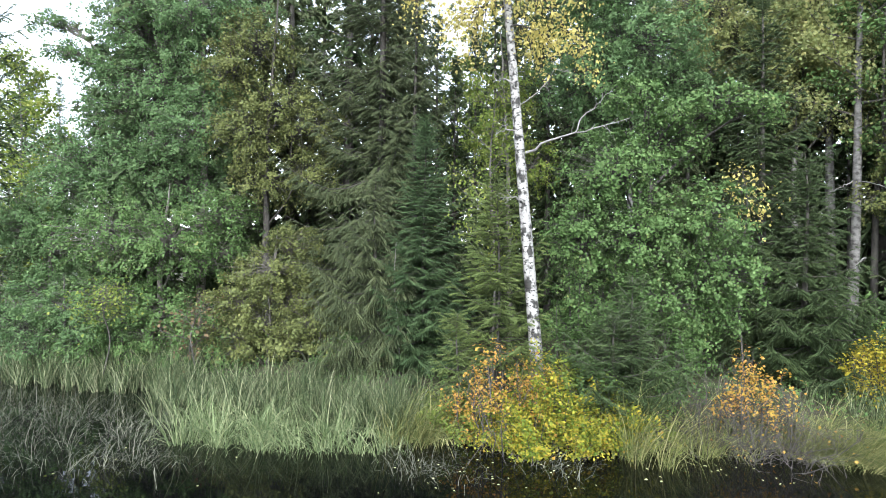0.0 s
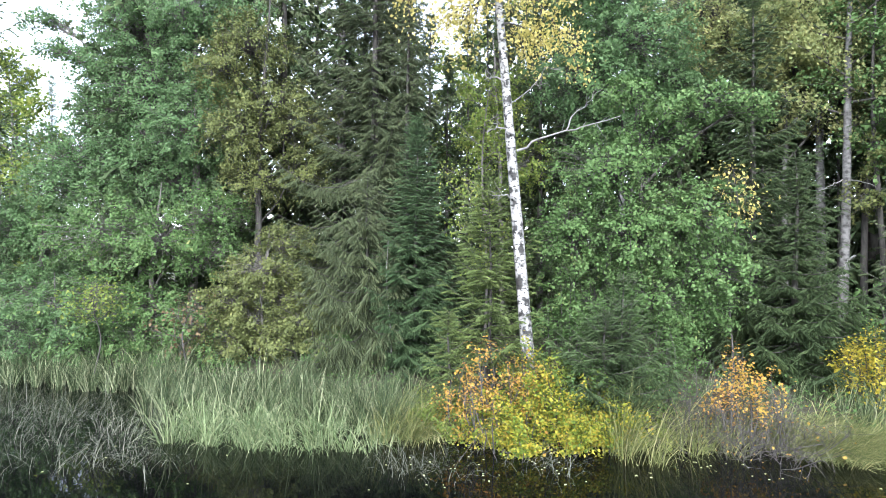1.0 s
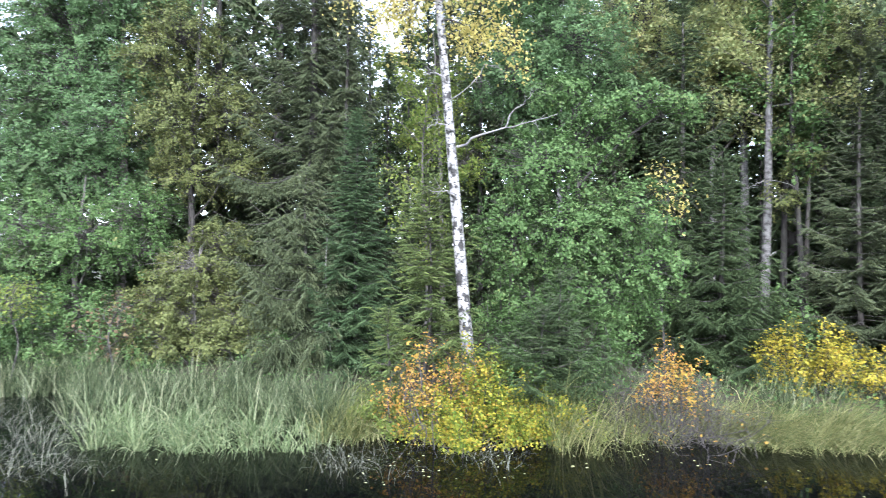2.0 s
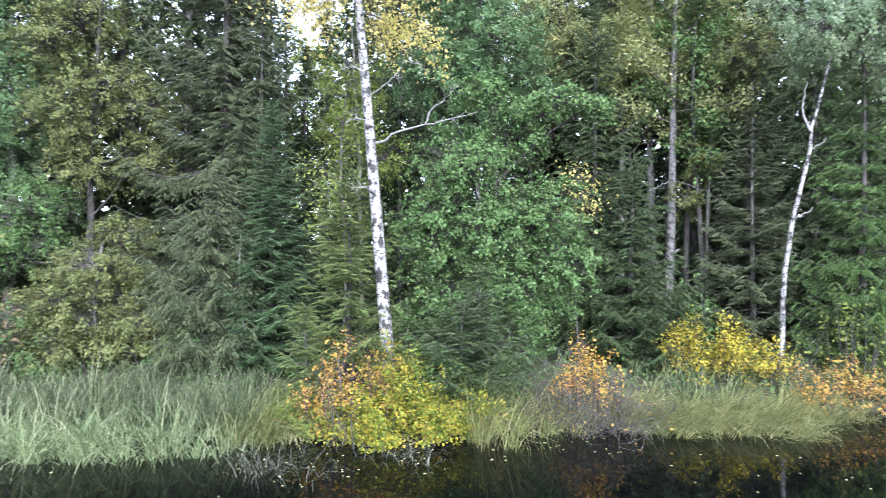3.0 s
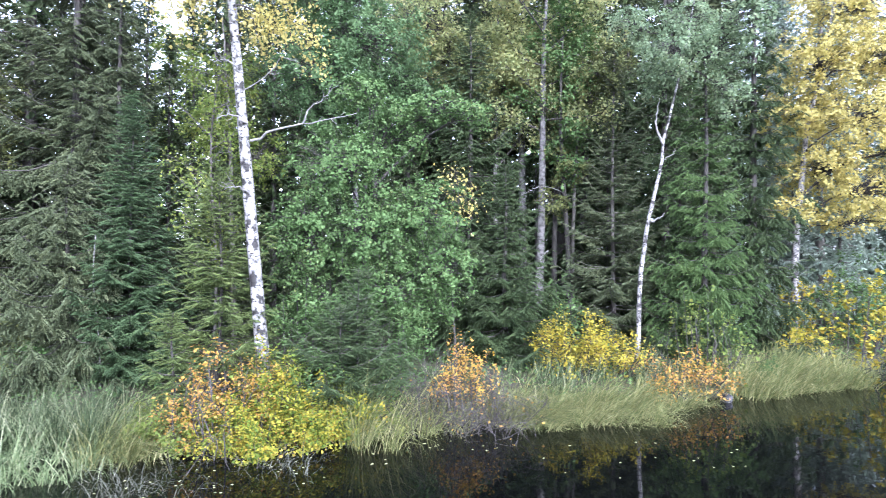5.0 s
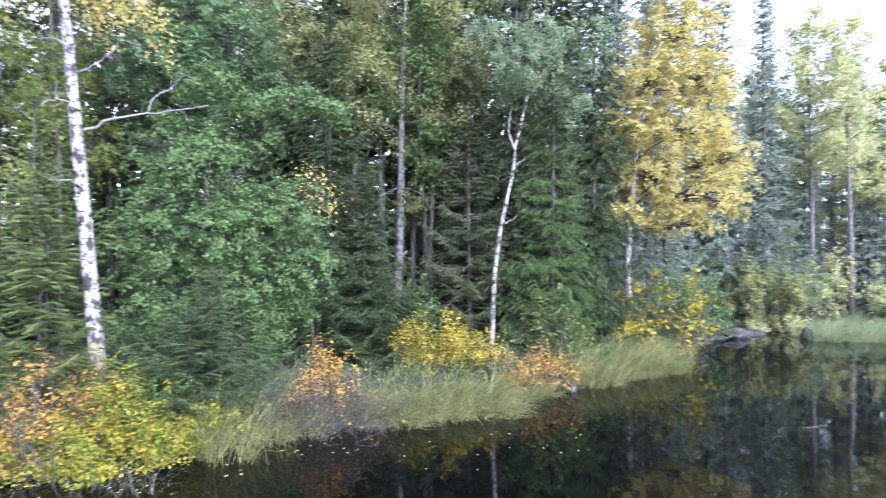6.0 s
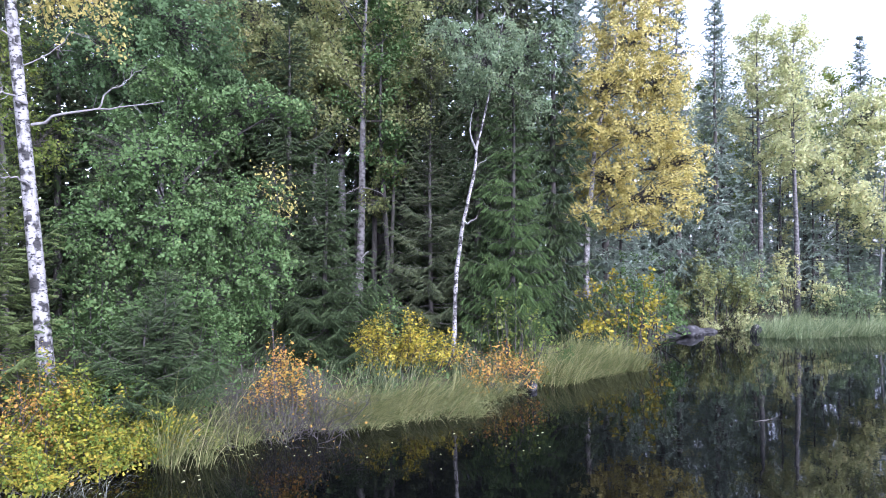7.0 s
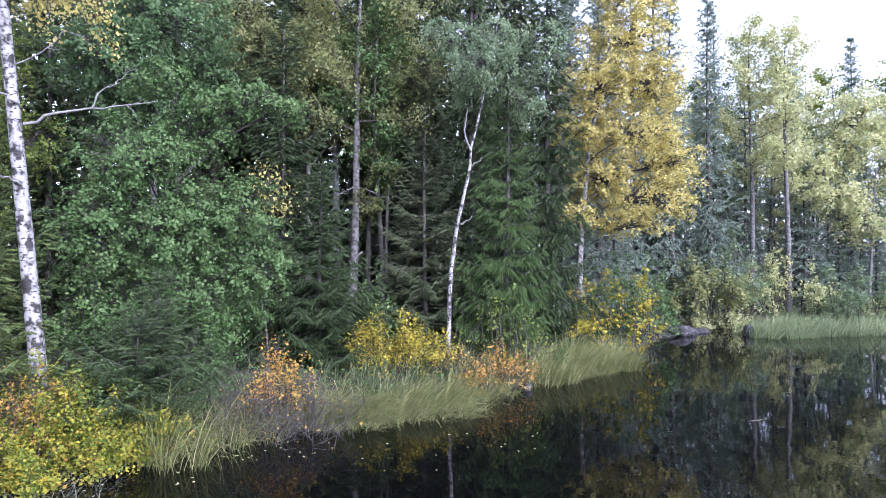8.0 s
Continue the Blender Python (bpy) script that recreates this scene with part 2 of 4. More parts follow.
def leaves(soup, rng, pos, nrm, size, aspect=0.75, six=False, hang=0.0, vary=0.3):
    """Folded leaves at the places, turned to the normals; hang pulls the tips down."""
    n = unit(nrm)
    t = rng.normal(size=pos.shape)
    t[:, 2] -= hang * 2
    t = unit(t - n * (t * n).sum(1, keepdims=True))
    b = np.cross(n, t)
    s = size * np.clip(1 + vary * rng.normal(size=len(pos)), 0.45, 1.7)
    shape = LEAF6 if six else LEAF4
    v = pos[:, None] + s[:, None, None] * (t[:, None] * shape[None, :, :1] + b[:, None] * shape[None, :, 1:2] * aspect + n[:, None] * shape[None, :, 2:])
    k = len(shape)
    if six:
        f = np.arange(len(pos))[:, None, None] * 6 + np.array([[0, 1, 2, 3], [0, 3, 4, 5]])
        soup.add(v, f.reshape(-1, 4))
    else:
        soup.add(v, np.arange(len(pos) * k).reshape(-1, k))


def shoots(soup, rng, start, way, length, tooth, sag=0.0, seg=5):
    """Needled shoots (arrays of starts, directions and lengths): each a spine with a comb of needle tufts to both sides and on top."""
    n = len(start)
    s = np.linspace(0, 1, seg + 1)
    down = np.array([0.0, 0.0, -1.0])
    spine = start[:, None] + way[:, None] * (length[:, None] * s)[..., None] + down * (sag * length[:, None] * s ** 2)[..., None]
    side = unit(np.cross(way, down) + rng.normal(size=way.shape) * 0.25)
    top = np.cross(way, side)
    mid = (spine[:, :-1] + spine[:, 1:]) / 2
    tl = tooth * np.interp((s[:-1] + s[1:]) / 2, [0, 0.35, 1], [0.7, 1.0, 0.75]) * (0.75 + 0.5 * rng.random((n, seg)))
    tips = [mid + (aim[:, None] * 0.9 + way[:, None] * 0.55) * tl[..., None] * k for aim, k in ((side, 1.0), (-side, 1.0), (top, 0.7))]
    v = np.concatenate([spine] + tips, 1)
    i = np.arange(seg)
    f = np.concatenate([np.stack([i, i + 1, seg + 1 + k * seg + i], 1) for k in range(3)])
    soup.add(v, (np.arange(n)[:, None, None] * (4 * seg + 1) + f).reshape(-1, 3))


# ---------------------------------------------------------------- ground and lake
SHORE = np.array([(-400, 120), (-60, 26), (-22, 19), (-12, 16), (-8, 14.6), (-5, 13.2), (-2, 12.2), (0, 10.9), (1.5, 10.3), (3, 10.1), (5.5, 9.9),
                  (8, 9.4), (10.5, 9.5), (14.2, 9.8), (18, 10.6), (21, 11.6), (23.3, 12.0), (25, 11.2), (27, 9.0), (30, 7.5), (60, 0), (400, -90)], float)


def inland(x, y):
    """How far a place lies behind the waterline (negative in the lake)."""
    return (y - np.interp(x, SHORE[:, 0], SHORE[:, 1])) * 0.93


def height(x, y):
    d = inland(np.asarray(x, float), np.asarray(y, float))
    bank = 0.42 * (1 - np.exp(-np.maximum(d, 0) / 0.6)) + 0.035 * np.clip(d, 0, 40)
    bed = -np.minimum(np.maximum(-d, 0) * 0.22, 2.2)
    lumps = 0.07 * np.sin(x * 1.7 + 1) * np.cos(y * 1.3) + 0.04 * np.sin(x * 3.9) * np.sin(y * 4.3 + 2)
    return np.where(d > 0, bank + lumps * np.clip(d, 0, 1), bed)


def at(bearing, dist):
    """The place on the ground at a bearing (degrees clockwise from +Y) and distance from the hovering point over the lake."""
    x, y = dist * math.sin(radians(bearing)), dist * math.cos(radians(bearing))
    return np.array([x, y, float(height(x, y))])


def build_ground():
    gx = np.unique(np.concatenate([np.linspace(-900, -40, 25), np.linspace(-30, 45, 151), np.linspace(50, 900, 25)]))
    gy = np.unique(np.concatenate([np.linspace(-900, -10, 25), np.linspace(0, 30, 76), np.linspace(40, 900, 25)]))
    X, Y = np.meshgrid(gx, gy)
    s = Soup()
    v = np.stack([X, Y, height(X, Y)], -1).reshape(-1, 3)
    i = (np.arange(len(gy) - 1)[:, None] * len(gx) + np.arange(len(gx) - 1)[None]).ravel()
    s.add(v, np.stack([i, i + 1, i + 1 + len(gx), i + len(gx)], -1))
    ob = new("ground", s.mesh("ground", M["ground"], True))
    tagged(ob, "mossy forest floor with leaf litter sloping to the lake", "ground", kind="structure")
    w = Soup()
    w.add([(-900, -900, 0), (900, -900, 0), (900, 300, 0), (-900, 300, 0)], [[0, 1, 2, 3]])
    tagged(new("water", w.mesh("water", M["water"])), "still dark brown-black lake water mirroring the trees", "lake", kind="structure")


build_ground()


# ---------------------------------------------------------------- trees
def thing(name, place, label, category, group=""):
    ob = new(name)
    ob.location = place
    return tagged(ob, label, category, group)


def trunk_line(rng, h, lean, wiggle=0.12, k=16, bend=0.0):
    u = np.linspace(0, 1, k)
    ph = rng.random(4) * 6.3
    x = lean[0] * u ** (1 + bend) + wiggle * (np.sin(u * 7 + ph[0]) - math.sin(ph[0])) * u
    y = lean[1] * u ** (1 + bend) + wiggle * (np.sin(u * 6 + ph[1]) - math.sin(ph[1])) * u
    return np.stack([x, y, u * h], 1)


def along(line, u):
    s = np.linspace(0, 1, len(line))
    return np.stack([np.interp(u, s, line[:, i]) for i in range(3)], -1)


def broadleaf(name, place, label, h, r0, leaf, bark, lean=(0, 0), lo=0.25, spread=2.0, limbs=16, leaf_size=0.08, count=14000, rise=0.5, droop=0.0,
              clump=0.16, hang=0.3, seed=1, six=False, peak=0.45, subs=9, group="shore trees", category="tree", wiggle=0.12, sink=0.15, joined=False, bare=(), bend=0.0, up=0.5):
    """A broadleaf tree: trunk, limbs with their side branches, and a crown of single leaves in clumps."""
    rng = np.random.default_rng(seed)
    tree = thing(name, place, label, category, group)
    limb_bark = "brown_bark" if bark in ("birch_bark", "shade_bark") else bark
    line = trunk_line(rng, h, lean, wiggle, bend=bend)
    line[0, 2] = -sink
    rad = r0 * (1 - np.linspace(0, 1, len(line))) ** 0.8 + 0.008
    rad[0] *= 1.3
    s = Soup()
    tube(s, line, rad, 10)
    stem = s
    spots, wts = [], []
    az = rng.random() * 6.3
    for i in range(limbs):
        v = (i + 0.5) / limbs
        u = lo + (0.98 - lo) * v
        az += 2.4 + 0.5 * rng.normal()
        prof = (v / peak) ** 0.6 if v < peak else ((1 - v) / (1 - peak)) ** 0.75
        L = spread * (0.3 + 0.7 * prof) * (0.75 + 0.5 * rng.random())
        el = rise * (0.5 + v) + 0.15 * rng.normal()
        d = np.array([math.cos(az) * math.cos(el), math.sin(az) * math.cos(el), math.sin(el)])
        p0 = along(line, u)
        t = np.linspace(0, 1, 7)[:, None]
        bow = rng.normal(size=3) * 0.12 * L
        pts = p0 + d * L * t + bow * t * t + np.array([0, 0, -droop * L]) * t ** 2.2
        r1 = min(0.35 * np.interp(u, np.linspace(0, 1, len(rad)), rad) + 0.006, 0.018 * L + 0.008)
        ls = stem if joined else Soup()
        tube(ls, pts, r1 * (1 - 0.85 * t[:, 0]), 5)
        for j in range(subs):
            q = 0.2 + 0.8 * (j + rng.random()) / subs
            w = unit(d * 0.7 + rng.normal(size=3) * 0.65 + np.array([0, 0, 0.15 - droop]))
            sl = (0.55 * L * (1.15 - q) + 0.2) * (0.6 + 0.7 * rng.random())
            a = along(pts, q)
            tt = np.linspace(0, 1, 4)[:, None]
            sp = a + w * sl * tt + np.array([0, 0, -droop * sl * 0.9]) * tt ** 2
            tube(ls, sp, r1 * 0.35 * (1 - 0.8 * tt[:, 0]) + 0.002, 3)
            m = max(int(3 + sl * 10), 3)
            c = along(sp, np.linspace(0.15, 1.05, m))
            spots.append(c)
            wts.append(np.full(m, 0.6 + 0.8 * rng.random()))
        if not joined:
            part("limb", ls, M[limb_bark], tree, smooth=True)
    part("trunk", stem, M[bark], tree, smooth=True)
    for pts, r1 in bare:
        ls = Soup()
        fine = along(np.asarray(pts, float), np.linspace(0, 1, 12))
        fine[1:] += rng.normal(size=(11, 3)) * 0.016
        tube(ls, fine, r1 * np.linspace(1, 0.22, 12), 5)
        for j in range(5):
            q = 0.3 + 0.65 * rng.random()
            w = unit(unit(fine[-1] - fine[0]) * 0.7 + rng.normal(size=3) * 0.6)
            tw = along(fine, q) + w * (0.12 + 0.2 * rng.random()) * np.linspace(0, 1, 4)[:, None]
            tw[1:] += rng.normal(size=(3, 3)) * 0.015
            tube(ls, tw, 0.006 * np.array([1, 0.8, 0.6, 0.3]), 3)
        part("dead_limb", ls, M["dead_wood"], tree, "bare bleached grey dead branch", smooth=True)
    spots, wts = np.concatenate(spots), np.concatenate(wts)
    pick = rng.choice(len(spots), count, p=wts / wts.sum())
    pos = spots[pick] + rng.normal(size=(count, 3)) * clump * np.array([1, 1, 0.75])
    mid = along(line, 0.5 * (lo + 1))
    out = unit(pos - mid)
    nrm = rng.normal(size=pos.shape) * 0.6 + out * 0.5 + np.array([0, 0, up])
    s = Soup()
    leaves(s, rng, pos, nrm, leaf_size, six=six, hang=hang)
    part("crown", s, M[leaf], tree)
    return tree


def conifer(name, place, label, h, r0, needle, reach=2.0, z0=0.3, step=0.3, per=6, droop=0.3, sag=0.25, tooth=0.034, seed=1, twig_gap=0.13, power=0.8,
            lean=(0, 0), bark="brown_bark", group="shore conifers", tip_up=0.25, thin=1.0, side=0.4, joined=False, loose=0.06, fork=True, seg=5, bare=0.0):
    """A spruce or pine: trunk, tiers of boughs, and flat sprays of needled shoots along them."""
    rng = np.random.default_rng(seed)
    tree = thing(name, place, label, "tree", group)
    line = trunk_line(rng, h, lean, 0.04)
    line[0, 2] = -0.15
    u = np.linspace(0, 1, len(line))
    stem, green = Soup(), Soup()
    tube(stem, line, r0 * (1 - u) ** 0.9 + 0.006, 9)
    starts, ways, lens = [], [], []
    z = z0
    while z < h - 0.08:
        v = z / h
        L0 = reach * (1 - v) ** power + 0.06
        for i in range(per):
            if rng.random() > thin:
                continue
            az = 6.2832 * (i + rng.random() * 0.9) / per + z * 3.1
            L = L0 * (0.6 + 0.55 * rng.random())
            el = 0.75 * v ** 1.5 - droop * (1 - v) + loose * rng.normal()
            d = np.array([math.cos(az) * math.cos(el), math.sin(az) * math.cos(el), math.sin(el)])
            zz = z + rng.normal() * step * 0.2
            p0 = along(line, min(max(zz / h, 0), 0.99))
            t = np.linspace(0, 1, 6)[:, None]
            pts = p0 + d * L * t + np.array([0, 0, 1.0]) * L * (tip_up * t ** 2.5 - droop * 0.25 * np.sin(t * 3.14))
            wood = stem if joined else Soup()
            if joined:
                tube(wood, pts[[0, 3]], np.array([0.02, 0.01]), 3)
            else:
                tube(wood, pts, (0.008 * L + 0.005) * (1 - 0.85 * t[:, 0]), 4)
                part("bough", wood, M[bark], tree)
            k = max(int(L / twig_gap), 3)
            q = np.repeat(np.linspace(0.06 + bare, 1.0, k), 2)
            sg = np.tile([1.0, -1.0], k)
            lateral = np.array([-math.sin(az), math.cos(az), 0])
            w = unit(d * 0.75 + lateral * sg[:, None] * 0.7 + rng.normal(size=(2 * k, 3)) * 0.1 - np.array([0, 0, 0.6 * sag]))
            sl = np.minimum((side * L * (1.1 - q) * np.minimum(1, 0.4 + 1.8 * q) + 0.09) * (0.7 + 0.6 * rng.random(2 * k)), 0.8)
            a = along(pts, q)
            starts.append(a)
            ways.append(w)
            lens.append(sl)
            long = sl > 0.2
            if fork and long.any():
                for qq, s2 in ((0.3, 1), (0.4, -1), (0.6, 1), (0.7, -1)):
                    starts.append((a + w * (sl * qq)[:, None] - np.array([0, 0, 1.0]) * (sag * sl * qq ** 2)[:, None])[long])
                    ways.append(unit(w * 0.75 + np.cross(w, [0, 0, 1.0]) * s2 * 0.6 - np.array([0, 0, 0.5 * sag]) + rng.normal(size=w.shape) * 0.08)[long])
                    lens.append((0.55 * sl * (1.15 - qq) + 0.03)[long])
            sd = np.diff(pts, axis=0)
            starts.append(pts[1:-1])
            ways.append(unit(sd[1:]))
            lens.append(np.linalg.norm(sd[1:], axis=1) * 1.1)
        z += step * (0.8 + 0.4 * rng.random()) * (1.0 if v < 0.8 else 0.7)
    top = line[-1]
    starts.append(top[None] - np.array([[0, 0, 0.35]]))
    ways.append(np.array([[0, 0, 1.0]]))
    lens.append(np.array([0.4]))
    shoots(green, rng, np.concatenate(starts), np.concatenate(ways), np.concatenate(lens), tooth, sag, seg)
    part("trunk", stem, M[bark], tree, smooth=True)
    part("crown", green, M[needle], tree)
    return tree


def lobed(name, label, stem, r0, lobes, leaf, bark, leaf_size=0.065, cover=2.2, seed=1, six=False, hang=0.2, droop=0.0, group="shore trees", bare=(), spray=9, low=0.12, flat=0.5, category="tree"):
    """A broadleaf tree with an uneven crown: a trunk along the stem's points, and limbs that each bear a rounded mass of leafy twigs (centre, radius, half height)."""
    rng = np.random.default_rng(seed)
    foot = np.array([stem[0][0], stem[0][1], float(height(stem[0][0], stem[0][1]))])
    tree = thing(name, foot, label, category, group)
    line = np.array(stem, float) - foot
    line[0, 2] = -0.15
    line = along(line, np.linspace(0, 1, 20))
    line[1:-1] += rng.normal(size=(18, 3)) * 0.15 * r0
    wood = Soup()
    rad = r0 * (1 - np.linspace(0, 1, 20)) ** 0.8 + 0.008
    tube(wood, line, rad, 10)
    part("trunk", wood, M[bark], tree, smooth=True)
    limb_bark = "brown_bark" if bark in ("birch_bark", "shade_bark") else bark
    green = Soup()
    for x, y, z, rx, rz in lobes:
        c = np.array([x, y, z]) - foot
        rise = 0.45 * math.hypot(*(c[:2] - along(line, min(max(c[2] / line[-1, 2], 0), 1))[:2])) + 0.3
        a = along(line, min(max((c[2] - rise) / line[-1, 2], low), 0.97))
        t = np.linspace(0, 1, 7)[:, None]
        pts = a + (c - a) * t + np.array([0, 0, 1.0]) * 0.12 * np.linalg.norm(c - a) * np.sin(t * 3.14) + rng.normal(size=3) * 0.12 * rx * np.sin(t * 6.28)
        r1 = min(0.012 + 0.008 * np.linalg.norm(c - a), 0.5 * r0)
        ls = Soup()
        tube(ls, pts, r1 * (1 - 0.75 * t[:, 0]), 5)
        count = max(int(cover * 3.14 * rx * rz / (0.6 * leaf_size ** 2)), 20)
        k = max(count // (3 * spray), 6)
        d = unit(rng.normal(size=(k, 3)))
        reach = (0.3 + 0.75 * rng.random(k) ** 0.6)[:, None]
        ends = c + d * reach * np.array([rx, rx, rz]) - np.array([0, 0, droop]) * rx * reach
        roots = along(pts, 0.55 + 0.45 * rng.random(k))
        twigs = [r + (e - r) * np.linspace(0, 1, 4)[:, None] + np.array([0, 0, 0.10]) * np.sin(np.linspace(0, 3.14, 4))[:, None] for r, e in zip(roots, ends)]
        for tw in twigs:
            tube(ls, tw, r1 * 0.28 * np.array([1, 0.7, 0.5, 0.2]) + 0.001, 3)
        part("limb", ls, M[limb_bark], tree, smooth=True)
        # sprays of leaves on the outer part of every twig, each with a plane of its own
        m = k * 3
        tw = np.array(twigs)
        pick = rng.integers(0, k, m)
        q = 0.5 + 0.55 * rng.random(m)
        mid = tw[pick, 2] + (tw[pick, 3] - tw[pick, 2]) * ((q - 0.5) * 2)[:, None]
        out = unit((mid - c) / np.array([rx, rx, rz]))
        plane = unit(np.array([0, 0, flat]) + 0.75 * out + 0.4 * rng.normal(size=(m, 3)))
        way = unit(out + 0.8 * rng.normal(size=(m, 3)) - np.array([0, 0, 0.4 + droop]))
        way = unit(way - plane * (way * plane).sum(1, keepdims=True))
        ln = leaf_size * spray * 0.42
        s = (np.arange(spray) / (spray - 1) - 0.5)[None, :, None]
        sg = np.where(np.arange(spray) % 2 == 0, 1.0, -1.0)[None, :, None]
        pos = mid[:, None] + way[:, None] * s * ln + np.cross(plane, way)[:, None] * sg * leaf_size * 0.65 + rng.normal(size=(m, spray, 3)) * leaf_size * 0.4
        nrm = np.repeat(plane[:, None], spray, 1) + 0.4 * rng.normal(size=(m, spray, 3))
        leaves(green, rng, pos.reshape(-1, 3), nrm.reshape(-1, 3), leaf_size, six=six, hang=hang)
    for pts, r1 in bare:
        ls = Soup()
        fine = along(np.asarray(pts, float) - foot, np.linspace(0, 1, 12))
        fine[1:] += rng.normal(size=(11, 3)) * 0.016
        tube(ls, fine, r1 * np.linspace(1, 0.22, 12), 5)
        part("dead_limb", ls, M["dead_wood"], tree, "bare bleached grey dead branch", smooth=True)
    part("crown", green, M[leaf], tree)
    return tree


def bush(name, place, label, leaf, w=1.2, h=1.2, stems=14, count=2500, leaf_size=0.06, seed=1, clump=0.06, six=False, tilt=0.7, bark="brown_bark", group="shore bushes", lean=(0, 0), low=0.2, hang=0.2, depth=None, bow=0.1, thick=1.0):
    """A many-stemmed bush: thin stems that fan out from the root, and leaves along them."""
    rng = np.random.default_rng(seed)
    tree = thing(name, place, label, "bush", group)
    depth = depth or w
    spots = []
    for i in range(stems):
        wood = Soup()
        az, rr = rng.random() * 6.3, math.sqrt(rng.random())
        foot = np.array([math.cos(az) * w * 0.3 * rr, math.sin(az) * depth * 0.3 * rr, -0.08])
        tip = np.array([math.cos(az) * w * 0.5 * rr + lean[0], math.sin(az) * depth * 0.5 * rr + lean[1], h * (1 - 0.55 * rr ** 2) * (0.7 + 0.4 * rng.random())])
        t = np.linspace(0, 1, 6)[:, None]
        pts = foot + (tip - foot) * t + rng.normal(size=3) * bow * h * np.sin(t * 3.14)
        tube(wood, pts, thick * (0.006 + 0.006 * h) * (1 - 0.85 * t[:, 0]), 4)
        for j in range(7):
            q = low + (1 - low) * rng.random()
            a = along(pts, q)
            d = unit(unit(tip - foot) * tilt + rng.normal(size=3) * 0.7)
            sl = (0.18 + 0.22 * h * (1.1 - q)) * (0.6 + 0.6 * rng.random())
            sp = a + d * sl * np.linspace(0, 1, 3)[:, None]
            tube(wood, sp, 0.004 * np.array([1, 0.7, 0.4]), 3)
            spots.append(along(sp, np.linspace(0.35, 1.05, 4)))
        spots.append(along(pts, np.linspace(0.75, 1, 3)))
        part("stem", wood, M[bark], tree)
    spots = np.concatenate(spots)
    pos = spots[rng.integers(0, len(spots), count)] + rng.normal(size=(count, 3)) * clump
    pos[:, 2] = np.maximum(pos[:, 2], 0.03)
    nrm = rng.normal(size=pos.shape) * 0.6 + np.array([0, 0, 0.7]) + unit(pos) * 0.3
    s = Soup()
    leaves(s, rng, pos, nrm, leaf_size, six=six, hang=hang)
    part("foliage", s, M[leaf], tree)
    return tree


def blades(soup, rng, base, tall, wide, lean, curl, spread=0.35):
    """Grass blades: pointed strips of even length that arch over from the base points."""
    n = len(base)
    d = rng.normal(size=(n, 2)) * spread + np.asarray(lean)
    m = np.linalg.norm(d, axis=1)
    hgt = tall * np.clip(1 + 0.25 * rng.normal(size=n), 0.4, 1.25)
    tilt = np.minimum(0.05 + 0.45 * m, 0.8)
    bend = np.minimum(curl * (0.35 + 1.3 * rng.random(n)) * (0.45 + 1.1 * m), 2.5)
    az = np.arctan2(d[:, 1], d[:, 0])
    twist = rng.normal(size=n) * 0.5
    c = [base]
    for k in range(4):
        phi = tilt + bend * ((k + 0.6) / 4) ** 1.5
        a = az + twist * k / 4
        step = np.stack([np.cos(a) * np.sin(phi), np.sin(a) * np.sin(phi), np.cos(phi)], 1)
        c.append(c[-1] + step * (hgt * 0.27)[:, None])
    a = az + 1.57 + rng.normal(size=n) * 0.6
    w = np.stack([np.cos(a), np.sin(a), np.zeros(n)], 1) * (wide * (0.6 + 0.8 * rng.random(n)))[:, None] / 2
    v = np.stack([c[0] - w * 0.8, c[0] + w * 0.8, c[1] - w, c[1] + w, c[2] - w * 0.9, c[2] + w * 0.9, c[3] - w * 0.6, c[3] + w * 0.6, c[4]], 1)
    i = np.arange(n)[:, None, None] * 9
    soup.add(v, (i + np.array([[0, 1, 3, 2], [2, 3, 5, 4], [4, 5, 7, 6]])).reshape(-1, 4))
    soup.f.append((i[:, 0] + np.array([[6, 7, 8]])) + soup.n - len(v) * 9)


